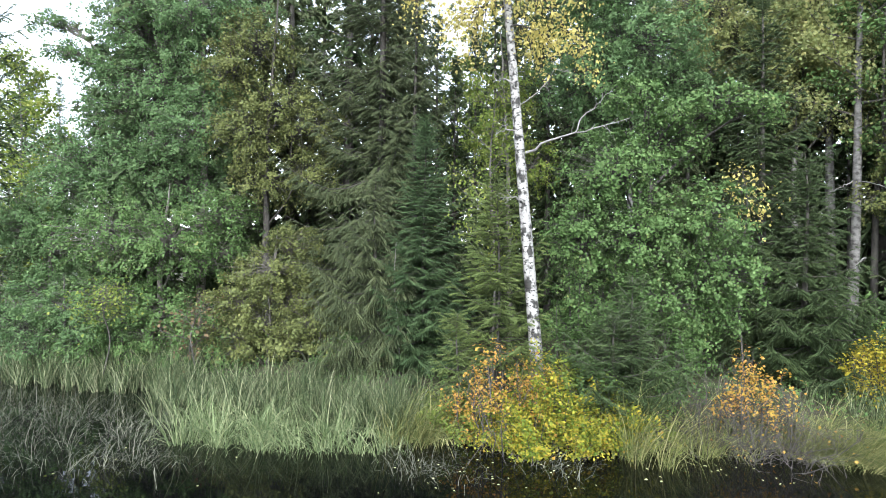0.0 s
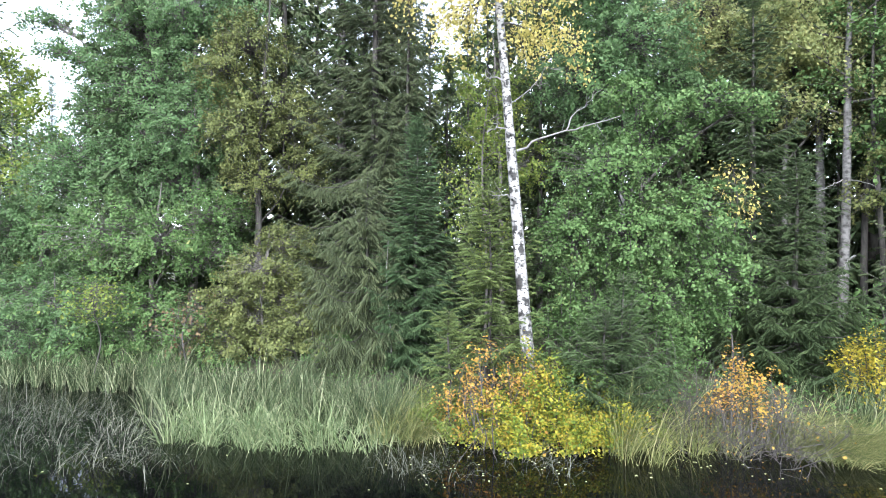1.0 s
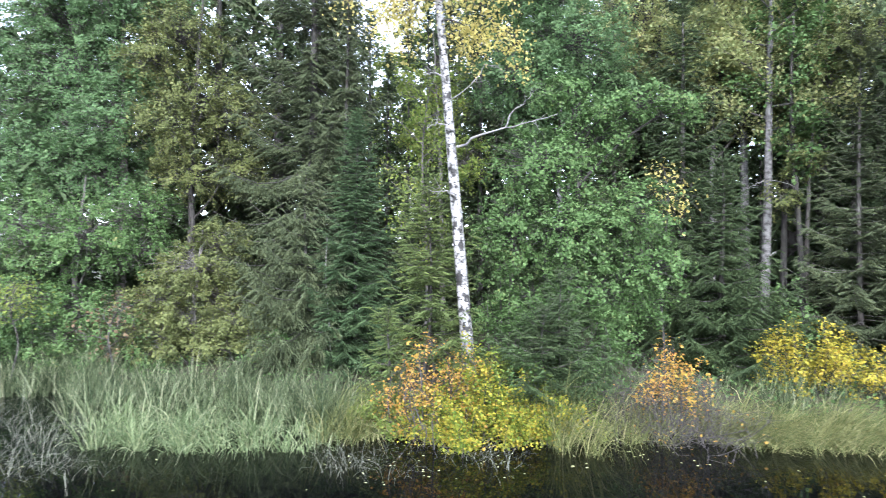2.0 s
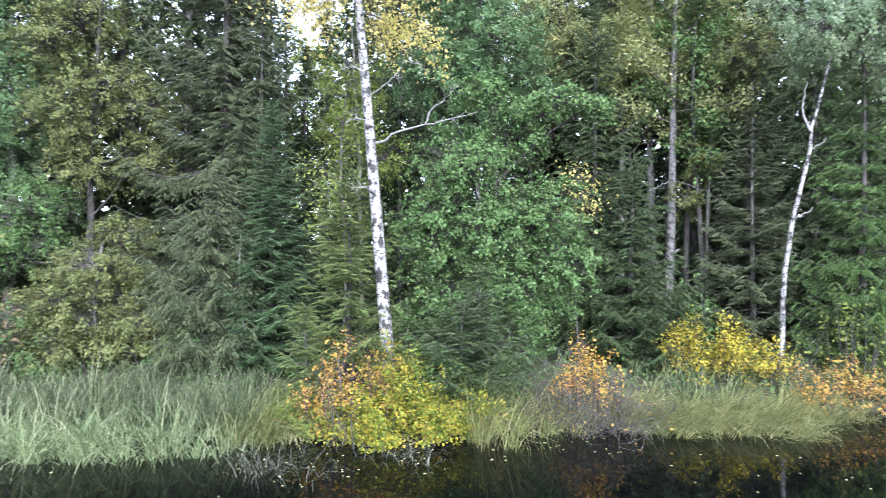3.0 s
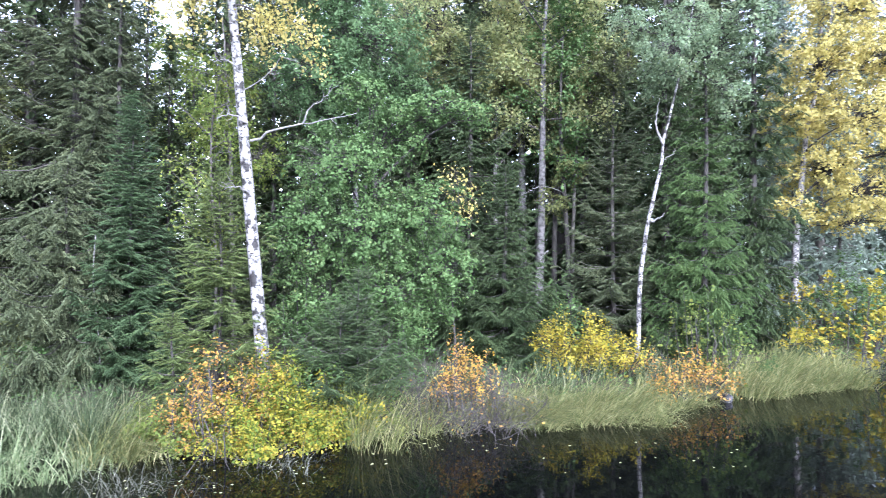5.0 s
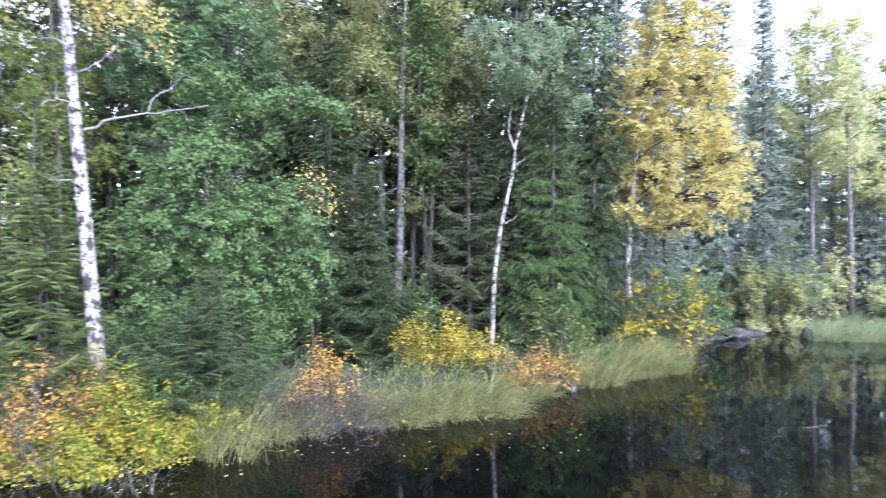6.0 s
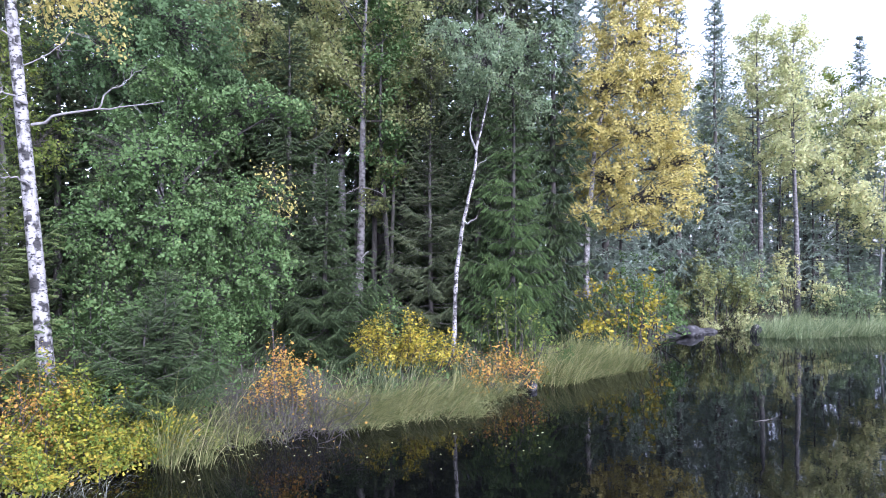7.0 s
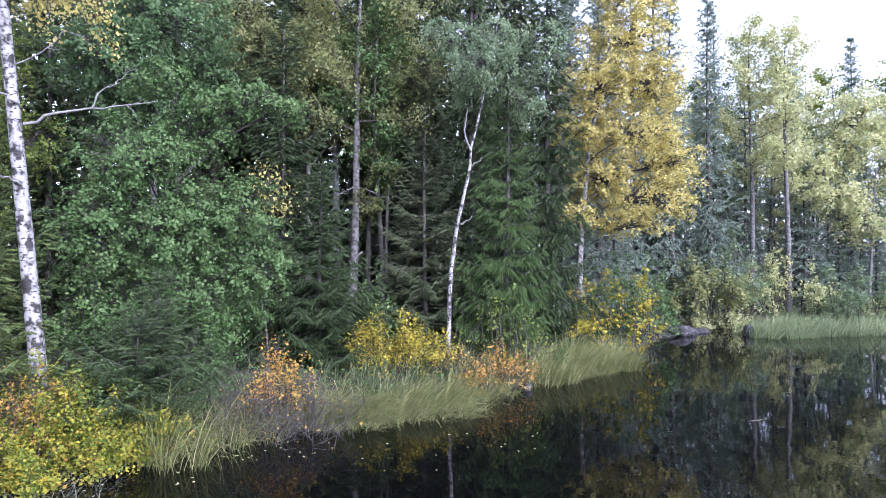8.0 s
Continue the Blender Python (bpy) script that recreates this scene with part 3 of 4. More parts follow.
# ---- the wood behind, repeated from a few prototypes
def far_wood():
    deep = dict(group="wood behind", joined=True, fork=False, seg=3, step=0.66, twig_gap=0.5, per=4, tooth=0.17, side=0.55)
    slim = dict(group="far bend", joined=True, fork=False, seg=3, step=0.52, twig_gap=0.42, per=6, tooth=0.125, side=0.5)
    kinds = [
        conifer("spruce_tree", (0, 0, 0), "dark spruce deep in the wood", 15, 0.16, "spruce", reach=2.5, droop=0.4, sag=0.5, seed=201, **deep),
        conifer("spruce_tree", (0, 0, 0), "grey-green spruce deep in the wood", 17, 0.17, "spruce_old", reach=2.3, droop=0.4, sag=0.6, seed=202, **deep),
        broadleaf("birch_tree", (0, 0, 0), "green birch deep in the wood", 14, 0.13, "birch_green", "birch_bark", lo=0.3, spread=2.6, limbs=16, count=3000, leaf_size=0.165, seed=203, group="wood behind", joined=True, subs=4),
        broadleaf("birch_tree", (0, 0, 0), "yellowing birch deep in the wood", 14, 0.13, "lime", "birch_bark", lo=0.35, spread=2.3, limbs=16, count=3000, leaf_size=0.165, seed=204, group="wood behind", joined=True, subs=4),
        conifer("spruce_tree", (0, 0, 0), "slim spruce at the far bend, needles paled as if by haze", 14, 0.13, "haze_needle", reach=1.7, droop=0.35, sag=0.4, seed=205, bark="bark", **slim),
        conifer("pine_tree", (0, 0, 0), "slim pine with bare trunk at the far bend", 14.5, 0.14, "haze_needle", reach=1.6, droop=0.1, sag=0.1, z0=5.0, seed=206, bark="bark", **slim),
        broadleaf("birch_tree", (0, 0, 0), "yellowing birch with white trunk at the far bend", 13, 0.12, "haze_birch", "shade_bark", lo=0.3, spread=2.2, limbs=20, count=7000, leaf_size=0.11, seed=207, group="far bend", joined=True, subs=6),
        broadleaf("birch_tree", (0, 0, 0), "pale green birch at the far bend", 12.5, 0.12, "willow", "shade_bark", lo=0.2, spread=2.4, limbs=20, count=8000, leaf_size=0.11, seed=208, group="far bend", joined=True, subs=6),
        conifer("spruce_tree", (0, 0, 0), "low young spruce under the far trees", 7, 0.08, "haze_needle", reach=1.8, droop=0.3, sag=0.3, z0=0.1, seed=209, **slim),
    ]
    rng = np.random.default_rng(7)
    first = set()

    def put(k, b, d, sc=1.0):
        # past this bearing the haze-paled spruces replace the dark ones
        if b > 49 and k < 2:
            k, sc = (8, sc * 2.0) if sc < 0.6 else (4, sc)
        p = at(b, d)
        m = pose(p[0], p[1], p[2], 0, 0, rng.random() * 360) @ Matrix.Diagonal((sc, sc, sc, 1))
        if k in first:
            copy_thing(kinds[k], m)
        else:
            first.add(k)
            kinds[k].matrix_basis = m
    # a first dark row, then deeper rows that thin out
    for b in np.arange(-27, 62, 3.6):
        if -2.5 < b < 4.5:
            continue
        put(int(rng.choice([0, 0, 1])), b + rng.normal() * 1.0, 19.5 + rng.random() * 2.5 + max(b - 40, 0) * 0.3, 0.95 + 0.25 * rng.random())
    for b in np.arange(-30, 62, 4.0):
        if b < -9 or 7 < b < 24:
            continue
        put(int(rng.choice([0, 1])), b + rng.normal() * 1.0, 17.8 + rng.random() * 2 + max(b - 40, 0) * 0.35, 0.35 + 0.15 * rng.random())
    for b in np.arange(-26, 60, 3.6):
        if -2.5 < b < 4.5:
            continue
        put(int(rng.choice([0, 1, 2, 3], p=[0.35, 0.35, 0.2, 0.1])), b + rng.normal() * 1.2, 25 + rng.random() * 5 + max(b - 45, 0) * 0.4, 0.9 + 0.2 * rng.random())
    for b in (-2.4, -0.8, 0.9, 2.4, 3.9):
        put(int(rng.choice([0, 1, 3])), b, 25 + rng.random() * 4, 0.74 + 0.1 * rng.random())
    # the far left spruces (kinds 4 and 8) carry the painted haze too
    for k, b, d, sc in ((0, -0.6, 18.6, 0.55), (1, 1.2, 19.5, 0.5), (0, 2.8, 18.2, 0.52), (0, 4.6, 17.6, 0.56), (1, 6.6, 18.8, 0.6), (1, -8.0, 21.0, 0.8), (0, -4.0, 20.5, 0.68), (1, -11.0, 22.0, 0.8),
                        (0, 9.5, 18.5, 0.6), (1, 12.5, 18.8, 0.62), (0, 15.5, 18.4, 0.6), (0, 18.5, 18.8, 0.6), (1, 21.5, 18.5, 0.62),
                        (4, -33.4, 60.0, 1.1), (4, -31.8, 66.0, 1.15), (8, -30.8, 58.0, 1.6), (4, -35.0, 64.0, 0.9)):
        put(k, b, d, sc)
    for i, b in enumerate(np.arange(60.5, 86, 1.9)):
        put((4, 6, 5, 7, 4, 6, 4, 7)[i % 8], b + rng.normal() * 0.4, 31.5 + rng.random() * 5, 0.76 + 0.18 * rng.random())
    for b in np.arange(24, 62, 3.6):
        put(int(rng.choice([0, 1])), b + rng.normal() * 0.6, 23 + rng.random() * 2 + max(b - 40, 0) * 0.25, 0.95 + 0.15 * rng.random())
    for i, b in enumerate(np.arange(61.5, 86, 1.8)):
        put((2, 3)[i % 2], b, 38.5 + rng.random() * 4, 0.78 + 0.15 * rng.random())
    for b in np.arange(50, 66, 3.0):
        put(int(rng.choice([0, 1])), b, 27 + rng.random() * 4, 0.85 + 0.15 * rng.random())
    for b in np.arange(60, 88, 2.4):
        put(int(rng.choice([0, 1])), b, 31.5 + rng.random() * 5, 0.3 + 0.2 * rng.random())
    for b in np.arange(61, 88, 2.2):
        put(8, b + rng.normal() * 0.4, 37 + rng.random() * 6, 1.1 + 0.4 * rng.random())
    for i, b in enumerate(np.arange(61, 88, 2.0)):
        put((3, 2)[i % 2], b, 44 + rng.random() * 6, 0.75 + 0.2 * rng.random())
    for i, b in enumerate(np.arange(60, 90, 2.0)):
        put((8, 7, 8, 6)[i % 4], b, 48 + rng.random() * 8, (1.3, 0.6)[i % 2])
    for b in np.arange(-44, 60, 9.0):
        put(int(rng.choice([0, 1, 2, 3], p=[0.4, 0.4, 0.1, 0.1])), b + rng.normal() * 1.2, 42 + rng.random() * 12, 0.8 + 0.25 * rng.random())


far_wood()

# ---- trees of the shore
lobed("aspen_tree", "tall grey-green aspen with airy crown on the bank", [(-8.4, 18.0, 0.6), (-8.5, 18.1, 5), (-8.3, 18.0, 12)], 0.14,
      [(-8.67, 18.2, 9.5, 2.0, 1.65), (-7.9, 17.9, 7.6, 2.2, 1.6), (-9.65, 18.2, 7.3, 1.3, 1.3), (-8.8, 18.1, 5.5, 2.3, 1.6), (-10.3, 17.8, 5.6, 1.6, 1.2), (-10.7, 17.7, 8.7, 0.9, 0.35), (-11.4, 17.9, 9.6, 0.7, 0.35), (-9.7, 17.7, 8.35, 0.9, 0.6)],
      "aspen", "bark", leaf_size=0.068, cover=4.0, seed=11)
lobed("aspen_tree", "tall green aspen with dense leaves on the bank", [(-6.7, 17.2, 0.6), (-6.6, 17.2, 6), (-6.8, 17.1, 12)], 0.13,
      [(-6.7, 17.1, 9.6, 1.5, 1.3), (-6.2, 17.2, 7.7, 1.4, 1.1), (-7.3, 17.7, 5.0, 1.7, 1.3), (-6.7, 16.9, 6.3, 1.6, 1.3), (-5.6, 17.6, 9.4, 1.2, 1.0)], "aspen", "bark", leaf_size=0.066, cover=4.2, seed=12)
lobed("birch_tree", "olive-brown birch turning in autumn", [(-4.7, 16.7, 0.6), (-4.8, 16.7, 5), (-4.5, 16.8, 10.5)], 0.11,
      [(-5.1, 16.8, 8.6, 1.3, 1.2), (-4.4, 16.9, 7.0, 1.6, 1.1), (-5.2, 16.1, 6.1, 1.2, 1.2), (-3.4, 16.6, 6.35, 1.0, 0.9), (-4.8, 16.7, 4.85, 1.4, 0.9), (-3.4, 16.5, 5.1, 0.9, 0.8), (-5.6, 16.2, 7.9, 0.9, 1.0)],
      "olive", "brown_bark", leaf_size=0.058, cover=2.6, seed=13)
lobed("alder_tree", "green alder hanging over the sedge", [(-7.2, 16.2, 0.5), (-7.3, 16.0, 2.5), (-7.0, 15.9, 4.8)], 0.09,
      [(-6.8, 15.5, 3.3, 1.7, 1.1), (-5.6, 16.1, 4.0, 1.2, 0.85), (-8.4, 15.8, 3.5, 1.6, 1.2), (-8.8, 16.0, 1.7, 1.8, 0.9), (-7.2, 15.6, 1.4, 1.6, 0.85), (-5.7, 15.8, 3.0, 1.05, 0.8), (-6.0, 15.3, 1.5, 1.0, 0.6)],
      "alder", "bark", leaf_size=0.06, cover=2.7, seed=14)
lobed("alder_tree", "grey-green alder at the edge of the glade", [(-10.8, 17.3, 0.5), (-10.8, 17.1, 2.6), (-10.6, 17.0, 5.2)], 0.08,
      [(-10.9, 17.4, 3.2, 1.4, 1.5), (-10.8, 16.7, 1.7, 1.25, 1.1), (-11.5, 16.9, 3.8, 0.9, 1.2), (-10.2, 16.7, 4.7, 1.0, 0.9)], "aspen", "bark", leaf_size=0.065, cover=3.6, seed=15)
lobed("alder_tree", "low olive shrub-like alder above the sedge", [(-4.3, 15.2, 0.4), (-4.2, 15.1, 1.8), (-4.0, 15.0, 3.6)], 0.06,
      [(-4.1, 15.0, 2.6, 1.3, 0.65), (-4.7, 14.6, 1.8, 1.1, 0.65), (-3.4, 15.3, 1.8, 1.1, 0.75), (-5.3, 15.2, 1.0, 1.2, 0.55), (-3.6, 15.0, 3.3, 0.8, 0.5), (-4.1, 14.8, 1.0, 1.1, 0.5)], "olive", "bark", leaf_size=0.055, cover=3.6, seed=16)
conifer("spruce_tree", at(-5.8, 16.0), "tall old spruce with drooping grey-green boughs", 14, 0.14, "spruce_old", reach=2.9, droop=0.45, sag=0.3, tooth=0.05, twig_gap=0.18, seed=21, step=0.42, per=7, power=0.7, thin=0.9, loose=0.15, side=0.33)
conifer("spruce_tree", at(-2.6, 15.2), "grey-green spruce with hanging twigs behind the young one", 9.5, 0.10, "spruce_old", reach=1.7, droop=0.4, sag=0.45, tooth=0.048, twig_gap=0.17, seed=20, step=0.42, per=6, side=0.36)
conifer("spruce_tree", at(-1.7, 13.6), "young dark green spruce with a pointed tip", 5.5, 0.05, "young_spruce", reach=1.5, step=0.2, seed=22, z0=0.05, per=8, droop=0.2, sag=0.2, tooth=0.04, twig_gap=0.13, side=0.36)
conifer("spruce_tree", at(-6.3, 13.9), "low drooping spruce above the sedge", 4.3, 0.07, "spruce_old", reach=1.9, step=0.3, seed=28, z0=0.1, droop=0.35, sag=0.5, tooth=0.044, twig_gap=0.14, per=7)
conifer("spruce_tree", at(15.5, 10.7), "low green spruce with level boughs behind the bushes", 1.9, 0.03, "spruce", reach=1.3, step=0.24, per=6, seed=29, z0=0.5, droop=0.1, sag=0.15, tooth=0.04, twig_gap=0.13, side=0.42, power=0.5)
conifer("pine_tree", at(5.0, 11.2), "young light green conifer with level tiers beside the birch", 4.0, 0.035, "pine", reach=1.15, step=0.25, per=7, thin=0.85, seed=23, droop=0.1, sag=0.15, z0=0.9, power=0.4, tooth=0.04, twig_gap=0.11, side=0.4)
broadleaf("birch_tree", at(4.6, 12.8), "small yellow-green birch behind the conifer", 6.0, 0.03, "lime", "bark", lo=0.3, spread=0.9, limbs=16, count=3000, leaf_size=0.06, seed=41, up=0.1)
lobed("birch_tree", "green birch standing behind the white birch", [(1.6, 14.6, 0.8), (1.5, 14.5, 5), (1.3, 14.4, 8.2)], 0.06,
      [(1.0, 14.3, 5.6, 0.6, 0.8), (1.6, 14.5, 6.6, 0.7, 0.8), (2.1, 14.4, 5.0, 0.7, 0.7), (0.7, 14.4, 6.9, 0.4, 0.5)], "lime", "bark", leaf_size=0.06, cover=2.3, seed=46)


def white_birch():
    foot = np.array([1.70, 10.6, float(height(1.70, 10.6))])
    o = lambda *p: np.array([(0.95 * x + 0.05 - foot[0], y - 0.58 - foot[1], 3 + 0.95 * (z - 3) - foot[2]) for x, y, z in p])
    bare = [(o((1.42, 11.15, 4.85), (1.75, 10.9, 5.02), (2.1, 10.7, 5.12), (2.5, 10.5, 5.12), (3.0, 10.3, 5.3)), 0.024),
            (o((2.2, 10.65, 5.12), (2.3, 10.6, 5.4), (2.5, 10.5, 5.5), (2.62, 10.45, 5.7)), 0.014),
            (o((1.36, 11.15, 5.15), (1.1, 11.0, 5.25), (0.85, 10.95, 5.1)), 0.022),
            (o((1.4, 11.15, 3.95), (1.2, 11.0, 4.05), (1.0, 11.0, 4.0)), 0.02),
            (o((1.25, 11.15, 6.0), (1.0, 11.0, 6.15), (0.8, 10.9, 6.05)), 0.02),
            (o((1.3, 11.15, 5.7), (1.7, 11.0, 6.0), (1.9, 10.9, 6.3), (2.2, 10.9, 6.2)), 0.010)]
    broadleaf("birch_tree", foot, "white-barked birch with yellow leaves in its top", 12.5, 0.114, "birch_yellow", "birch_bark", lean=(-1.1, 0.1), lo=0.53, spread=2.3,
              limbs=18, count=16000, leaf_size=0.06, droop=0.75, seed=31, hang=1.0, wiggle=0.02, bare=bare, up=0.1)


white_birch()
lobed("alder_tree", "bushy green alder with large leaves at the shore", [(3.6, 12.0, 0.5), (3.7, 11.9, 3), (3.9, 12.0, 6.2)], 0.10,
      [(3.1, 11.5, 4.6, 1.15, 0.8), (2.4, 11.5, 3.3, 0.7, 0.9), (3.7, 11.6, 3.35, 1.2, 0.95), (4.75, 11.45, 3.65, 1.1, 0.85), (5.2, 11.4, 2.7, 0.9, 0.75), (4.2, 11.7, 2.2, 1.2, 0.75), (3.1, 12.1, 2.0, 1.0, 0.75), (5.2, 12.0, 1.85, 0.8, 0.65), (4.3, 12.0, 5.2, 1.0, 0.65), (4.6, 11.5, 1.3, 0.5, 0.45)],
      "alder", "brown_bark", leaf_size=0.056, cover=4.0, seed=32, six=False)
lobed("alder_tree", "slim green alder with a long bough over the bank", [(4.1, 12.4, 0.5), (4.0, 12.1, 3), (3.9, 11.8, 6.0)], 0.07,
      [(4.35, 11.2, 5.6, 0.65, 0.33), (5.1, 11.1, 5.75, 0.75, 0.36), (5.85, 11.05, 5.65, 0.5, 0.3), (3.6, 11.6, 6.0, 0.7, 0.5)], "alder", "brown_bark", leaf_size=0.054, cover=3.3, seed=33, six=False, low=0.6)
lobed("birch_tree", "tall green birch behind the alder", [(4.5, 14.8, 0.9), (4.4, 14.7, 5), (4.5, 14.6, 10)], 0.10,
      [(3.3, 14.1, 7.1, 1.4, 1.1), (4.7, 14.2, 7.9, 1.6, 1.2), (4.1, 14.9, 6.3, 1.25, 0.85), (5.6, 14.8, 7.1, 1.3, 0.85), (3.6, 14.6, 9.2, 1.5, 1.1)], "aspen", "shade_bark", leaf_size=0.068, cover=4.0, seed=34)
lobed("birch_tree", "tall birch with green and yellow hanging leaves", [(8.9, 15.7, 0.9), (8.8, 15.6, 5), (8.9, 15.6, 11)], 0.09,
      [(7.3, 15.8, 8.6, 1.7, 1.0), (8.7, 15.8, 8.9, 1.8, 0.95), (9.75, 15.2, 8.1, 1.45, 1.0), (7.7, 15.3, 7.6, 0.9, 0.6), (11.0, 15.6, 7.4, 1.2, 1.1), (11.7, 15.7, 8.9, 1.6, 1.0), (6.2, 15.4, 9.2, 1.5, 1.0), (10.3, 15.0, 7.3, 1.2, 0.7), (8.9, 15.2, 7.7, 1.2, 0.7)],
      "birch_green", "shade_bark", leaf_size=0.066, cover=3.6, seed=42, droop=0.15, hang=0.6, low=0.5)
conifer("spruce_tree", at(27.2, 15.6), "dark spruce in the shade of the wood", 8.5, 0.11, "spruce", per=6, reach=2.2, droop=0.25, sag=0.3, seed=24, step=0.36, tooth=0.05, twig_gap=0.17, side=0.36)
conifer("spruce_tree", at(30.3, 14.3), "low dark spruce with level boughs in the shade of the wood", 4.6, 0.08, "spruce", reach=1.8, droop=0.2, sag=0.25, seed=19, step=0.28, per=7, tooth=0.046, twig_gap=0.15, side=0.36)
conifer("spruce_tree", at(17.0, 11.2), "small green spruce under the alder", 2.4, 0.03, "spruce", reach=1.2, droop=0.15, seed=30, step=0.22)
broadleaf("birch_tree", at(32.0, 18.4), "tall birch with green and yellow crown, trunk coloured as in shade", 12.6, 0.13, "birch_green", "shade_bark", lo=0.42, spread=2.6, limbs=24, count=22000, leaf_size=0.075, seed=35, up=0.1)
broadleaf("birch_tree", at(33.2, 17.0), "tall birch with green and yellow crown, trunk coloured as in shade", 12.6, 0.12, "birch_green", "shade_bark", lean=(0.5, 0), lo=0.42, spread=2.6, limbs=24, count=22000, leaf_size=0.075, seed=36, bare=[(((0.1, 0, 2.4), (0.05, -0.5, 2.5), (-0.25, -0.6, 2.4), (-0.4, -0.7, 2.0), (-0.6, -0.7, 1.6)), 0.025), (((0.1, 0, 4.3), (-0.4, -0.4, 4.1), (-0.9, -0.6, 3.9)), 0.015), (((0.12, 0, 4.3), (0.5, -0.4, 4.1), (0.7, -0.4, 3.9)), 0.015)], up=0.1)
lobed("birch_tree", "grey-green birch with fine leaves between the trunks", [(10.4, 14.2, 0.9), (10.3, 13.9, 5), (10.4, 13.5, 9.5)], 0.06,
      [(10.2, 14.2, 6.9, 0.9, 1.0), (10.5, 13.4, 7.1, 0.9, 1.0), (10.0, 13.7, 5.3, 0.75, 0.7), (10.6, 13.0, 7.8, 0.9, 0.9), (9.6, 13.9, 4.2, 0.6, 0.5)], "olive", "bark", leaf_size=0.06, cover=2.1, seed=47)
conifer("spruce_tree", at(39.9, 16.6), "grey-green spruce with level boughs and a bare trunk", 8, 0.065, "spruce_old", reach=1.7, seed=25, step=0.36, droop=0.12, sag=0.2, tooth=0.05, twig_gap=0.15, bark="bark", bare=0.1, per=7)
lobed("birch_tree", "slender crooked white birch with pale crown", [(9.66, 10.8, 0.5), (9.71, 10.76, 2.3), (9.8, 10.69, 3.35), (9.9, 10.6, 4.0), (10.06, 10.46, 4.9), (10.08, 10.44, 5.4), (10.23, 10.31, 6.2), (10.43, 10.14, 7.4), (10.6, 10.0, 8.6)], 0.046,
      [(10.0, 10.1, 7.4, 0.85, 0.6), (11.0, 9.8, 7.4, 0.9, 0.65), (10.8, 10.25, 8.2, 0.9, 0.6), (11.4, 9.75, 6.45, 0.45, 0.45), (10.15, 10.6, 6.9, 0.6, 0.45), (9.8, 11.1, 8.2, 0.8, 0.6), (11.1, 9.1, 7.9, 0.65, 0.6)],
      "willow", "birch_bark", leaf_size=0.062, cover=2.8, seed=37, droop=0.3, hang=0.6, low=0.82,
      bare=[(((10.05, 10.42, 5.35), (9.92, 10.5, 5.7), (9.93, 10.47, 6.0), (9.98, 10.43, 6.35)), 0.028), (((9.9, 10.6, 3.65), (10.02, 10.45, 3.75), (10.08, 10.4, 3.85)), 0.022), (((10.07, 10.44, 5.0), (10.25, 10.3, 5.1), (10.3, 10.3, 5.25)), 0.014)])
conifer("spruce_tree", at(47.3, 16.0), "fresh green spruce with hanging twigs at the water", 8.2, 0.09, "fresh", reach=1.7, seed=26, step=0.34, droop=0.35, sag=0.4, tooth=0.044, twig_gap=0.15, side=0.36)
conifer("spruce_tree", at(51.0, 18.0), "dark spruce beside the golden birch", 12, 0.13, "spruce", reach=1.9, seed=43, step=0.42, droop=0.4, sag=0.45, tooth=0.07, twig_gap=0.28, side=0.36)
conifer("spruce_tree", at(44.3, 18.5), "tall dark spruce behind the slender birch", 12, 0.13, "spruce", reach=1.9, seed=18, step=0.45, droop=0.4, sag=0.45, tooth=0.07, twig_gap=0.28, side=0.36)
lobed("birch_tree", "golden yellow birch leaning over the lake", [(16.66, 12.13, 0.5), (16.73, 12.07, 3.9), (16.93, 11.9, 6.6), (17.34, 11.5, 9.3), (17.9, 11.1, 12.6)], 0.10,
      [(18.0, 11.2, 10.1, 1.7, 1.25), (16.9, 11.5, 8.5, 1.6, 1.2), (18.3, 10.4, 8.4, 1.5, 1.2), (17.1, 12.1, 6.9, 1.5, 1.05), (17.9, 10.7, 6.7, 1.8, 1.2), (19.1, 10.1, 5.9, 1.1, 1.0), (17.5, 11.9, 5.4, 1.7, 1.05), (18.0, 10.2, 4.8, 1.6, 0.95), (16.3, 11.7, 4.2, 0.85, 0.5), (17.6, 10.8, 3.9, 1.3, 0.5), (18.4, 11.1, 11.7, 1.7, 1.2)],
      "birch_yellow", "birch_bark", leaf_size=0.08, cover=2.8, seed=38, low=0.2)
conifer("spruce_tree", at(65.5, 33), "tall pine at the far bend of the shore", 14, 0.14, "haze_needle", reach=1.9, seed=27, step=0.5, tooth=0.07, twig_gap=0.25, thin=0.75, fork=False)
broadleaf("birch_tree", at(68.3, 30.5), "tall yellowish birch with white trunk at the far bend", 12.5, 0.12, "haze_birch", "shade_bark", lo=0.45, spread=1.9, limbs=20, count=9000, leaf_size=0.11, seed=39, up=0.1)
broadleaf("birch_tree", at(70.9, 30.0), "tall golden birch with white trunk at the far bend", 12, 0.12, "haze_birch", "shade_bark", lo=0.45, spread=1.7, limbs=20, count=7000, leaf_size=0.11, seed=48, up=0.1)
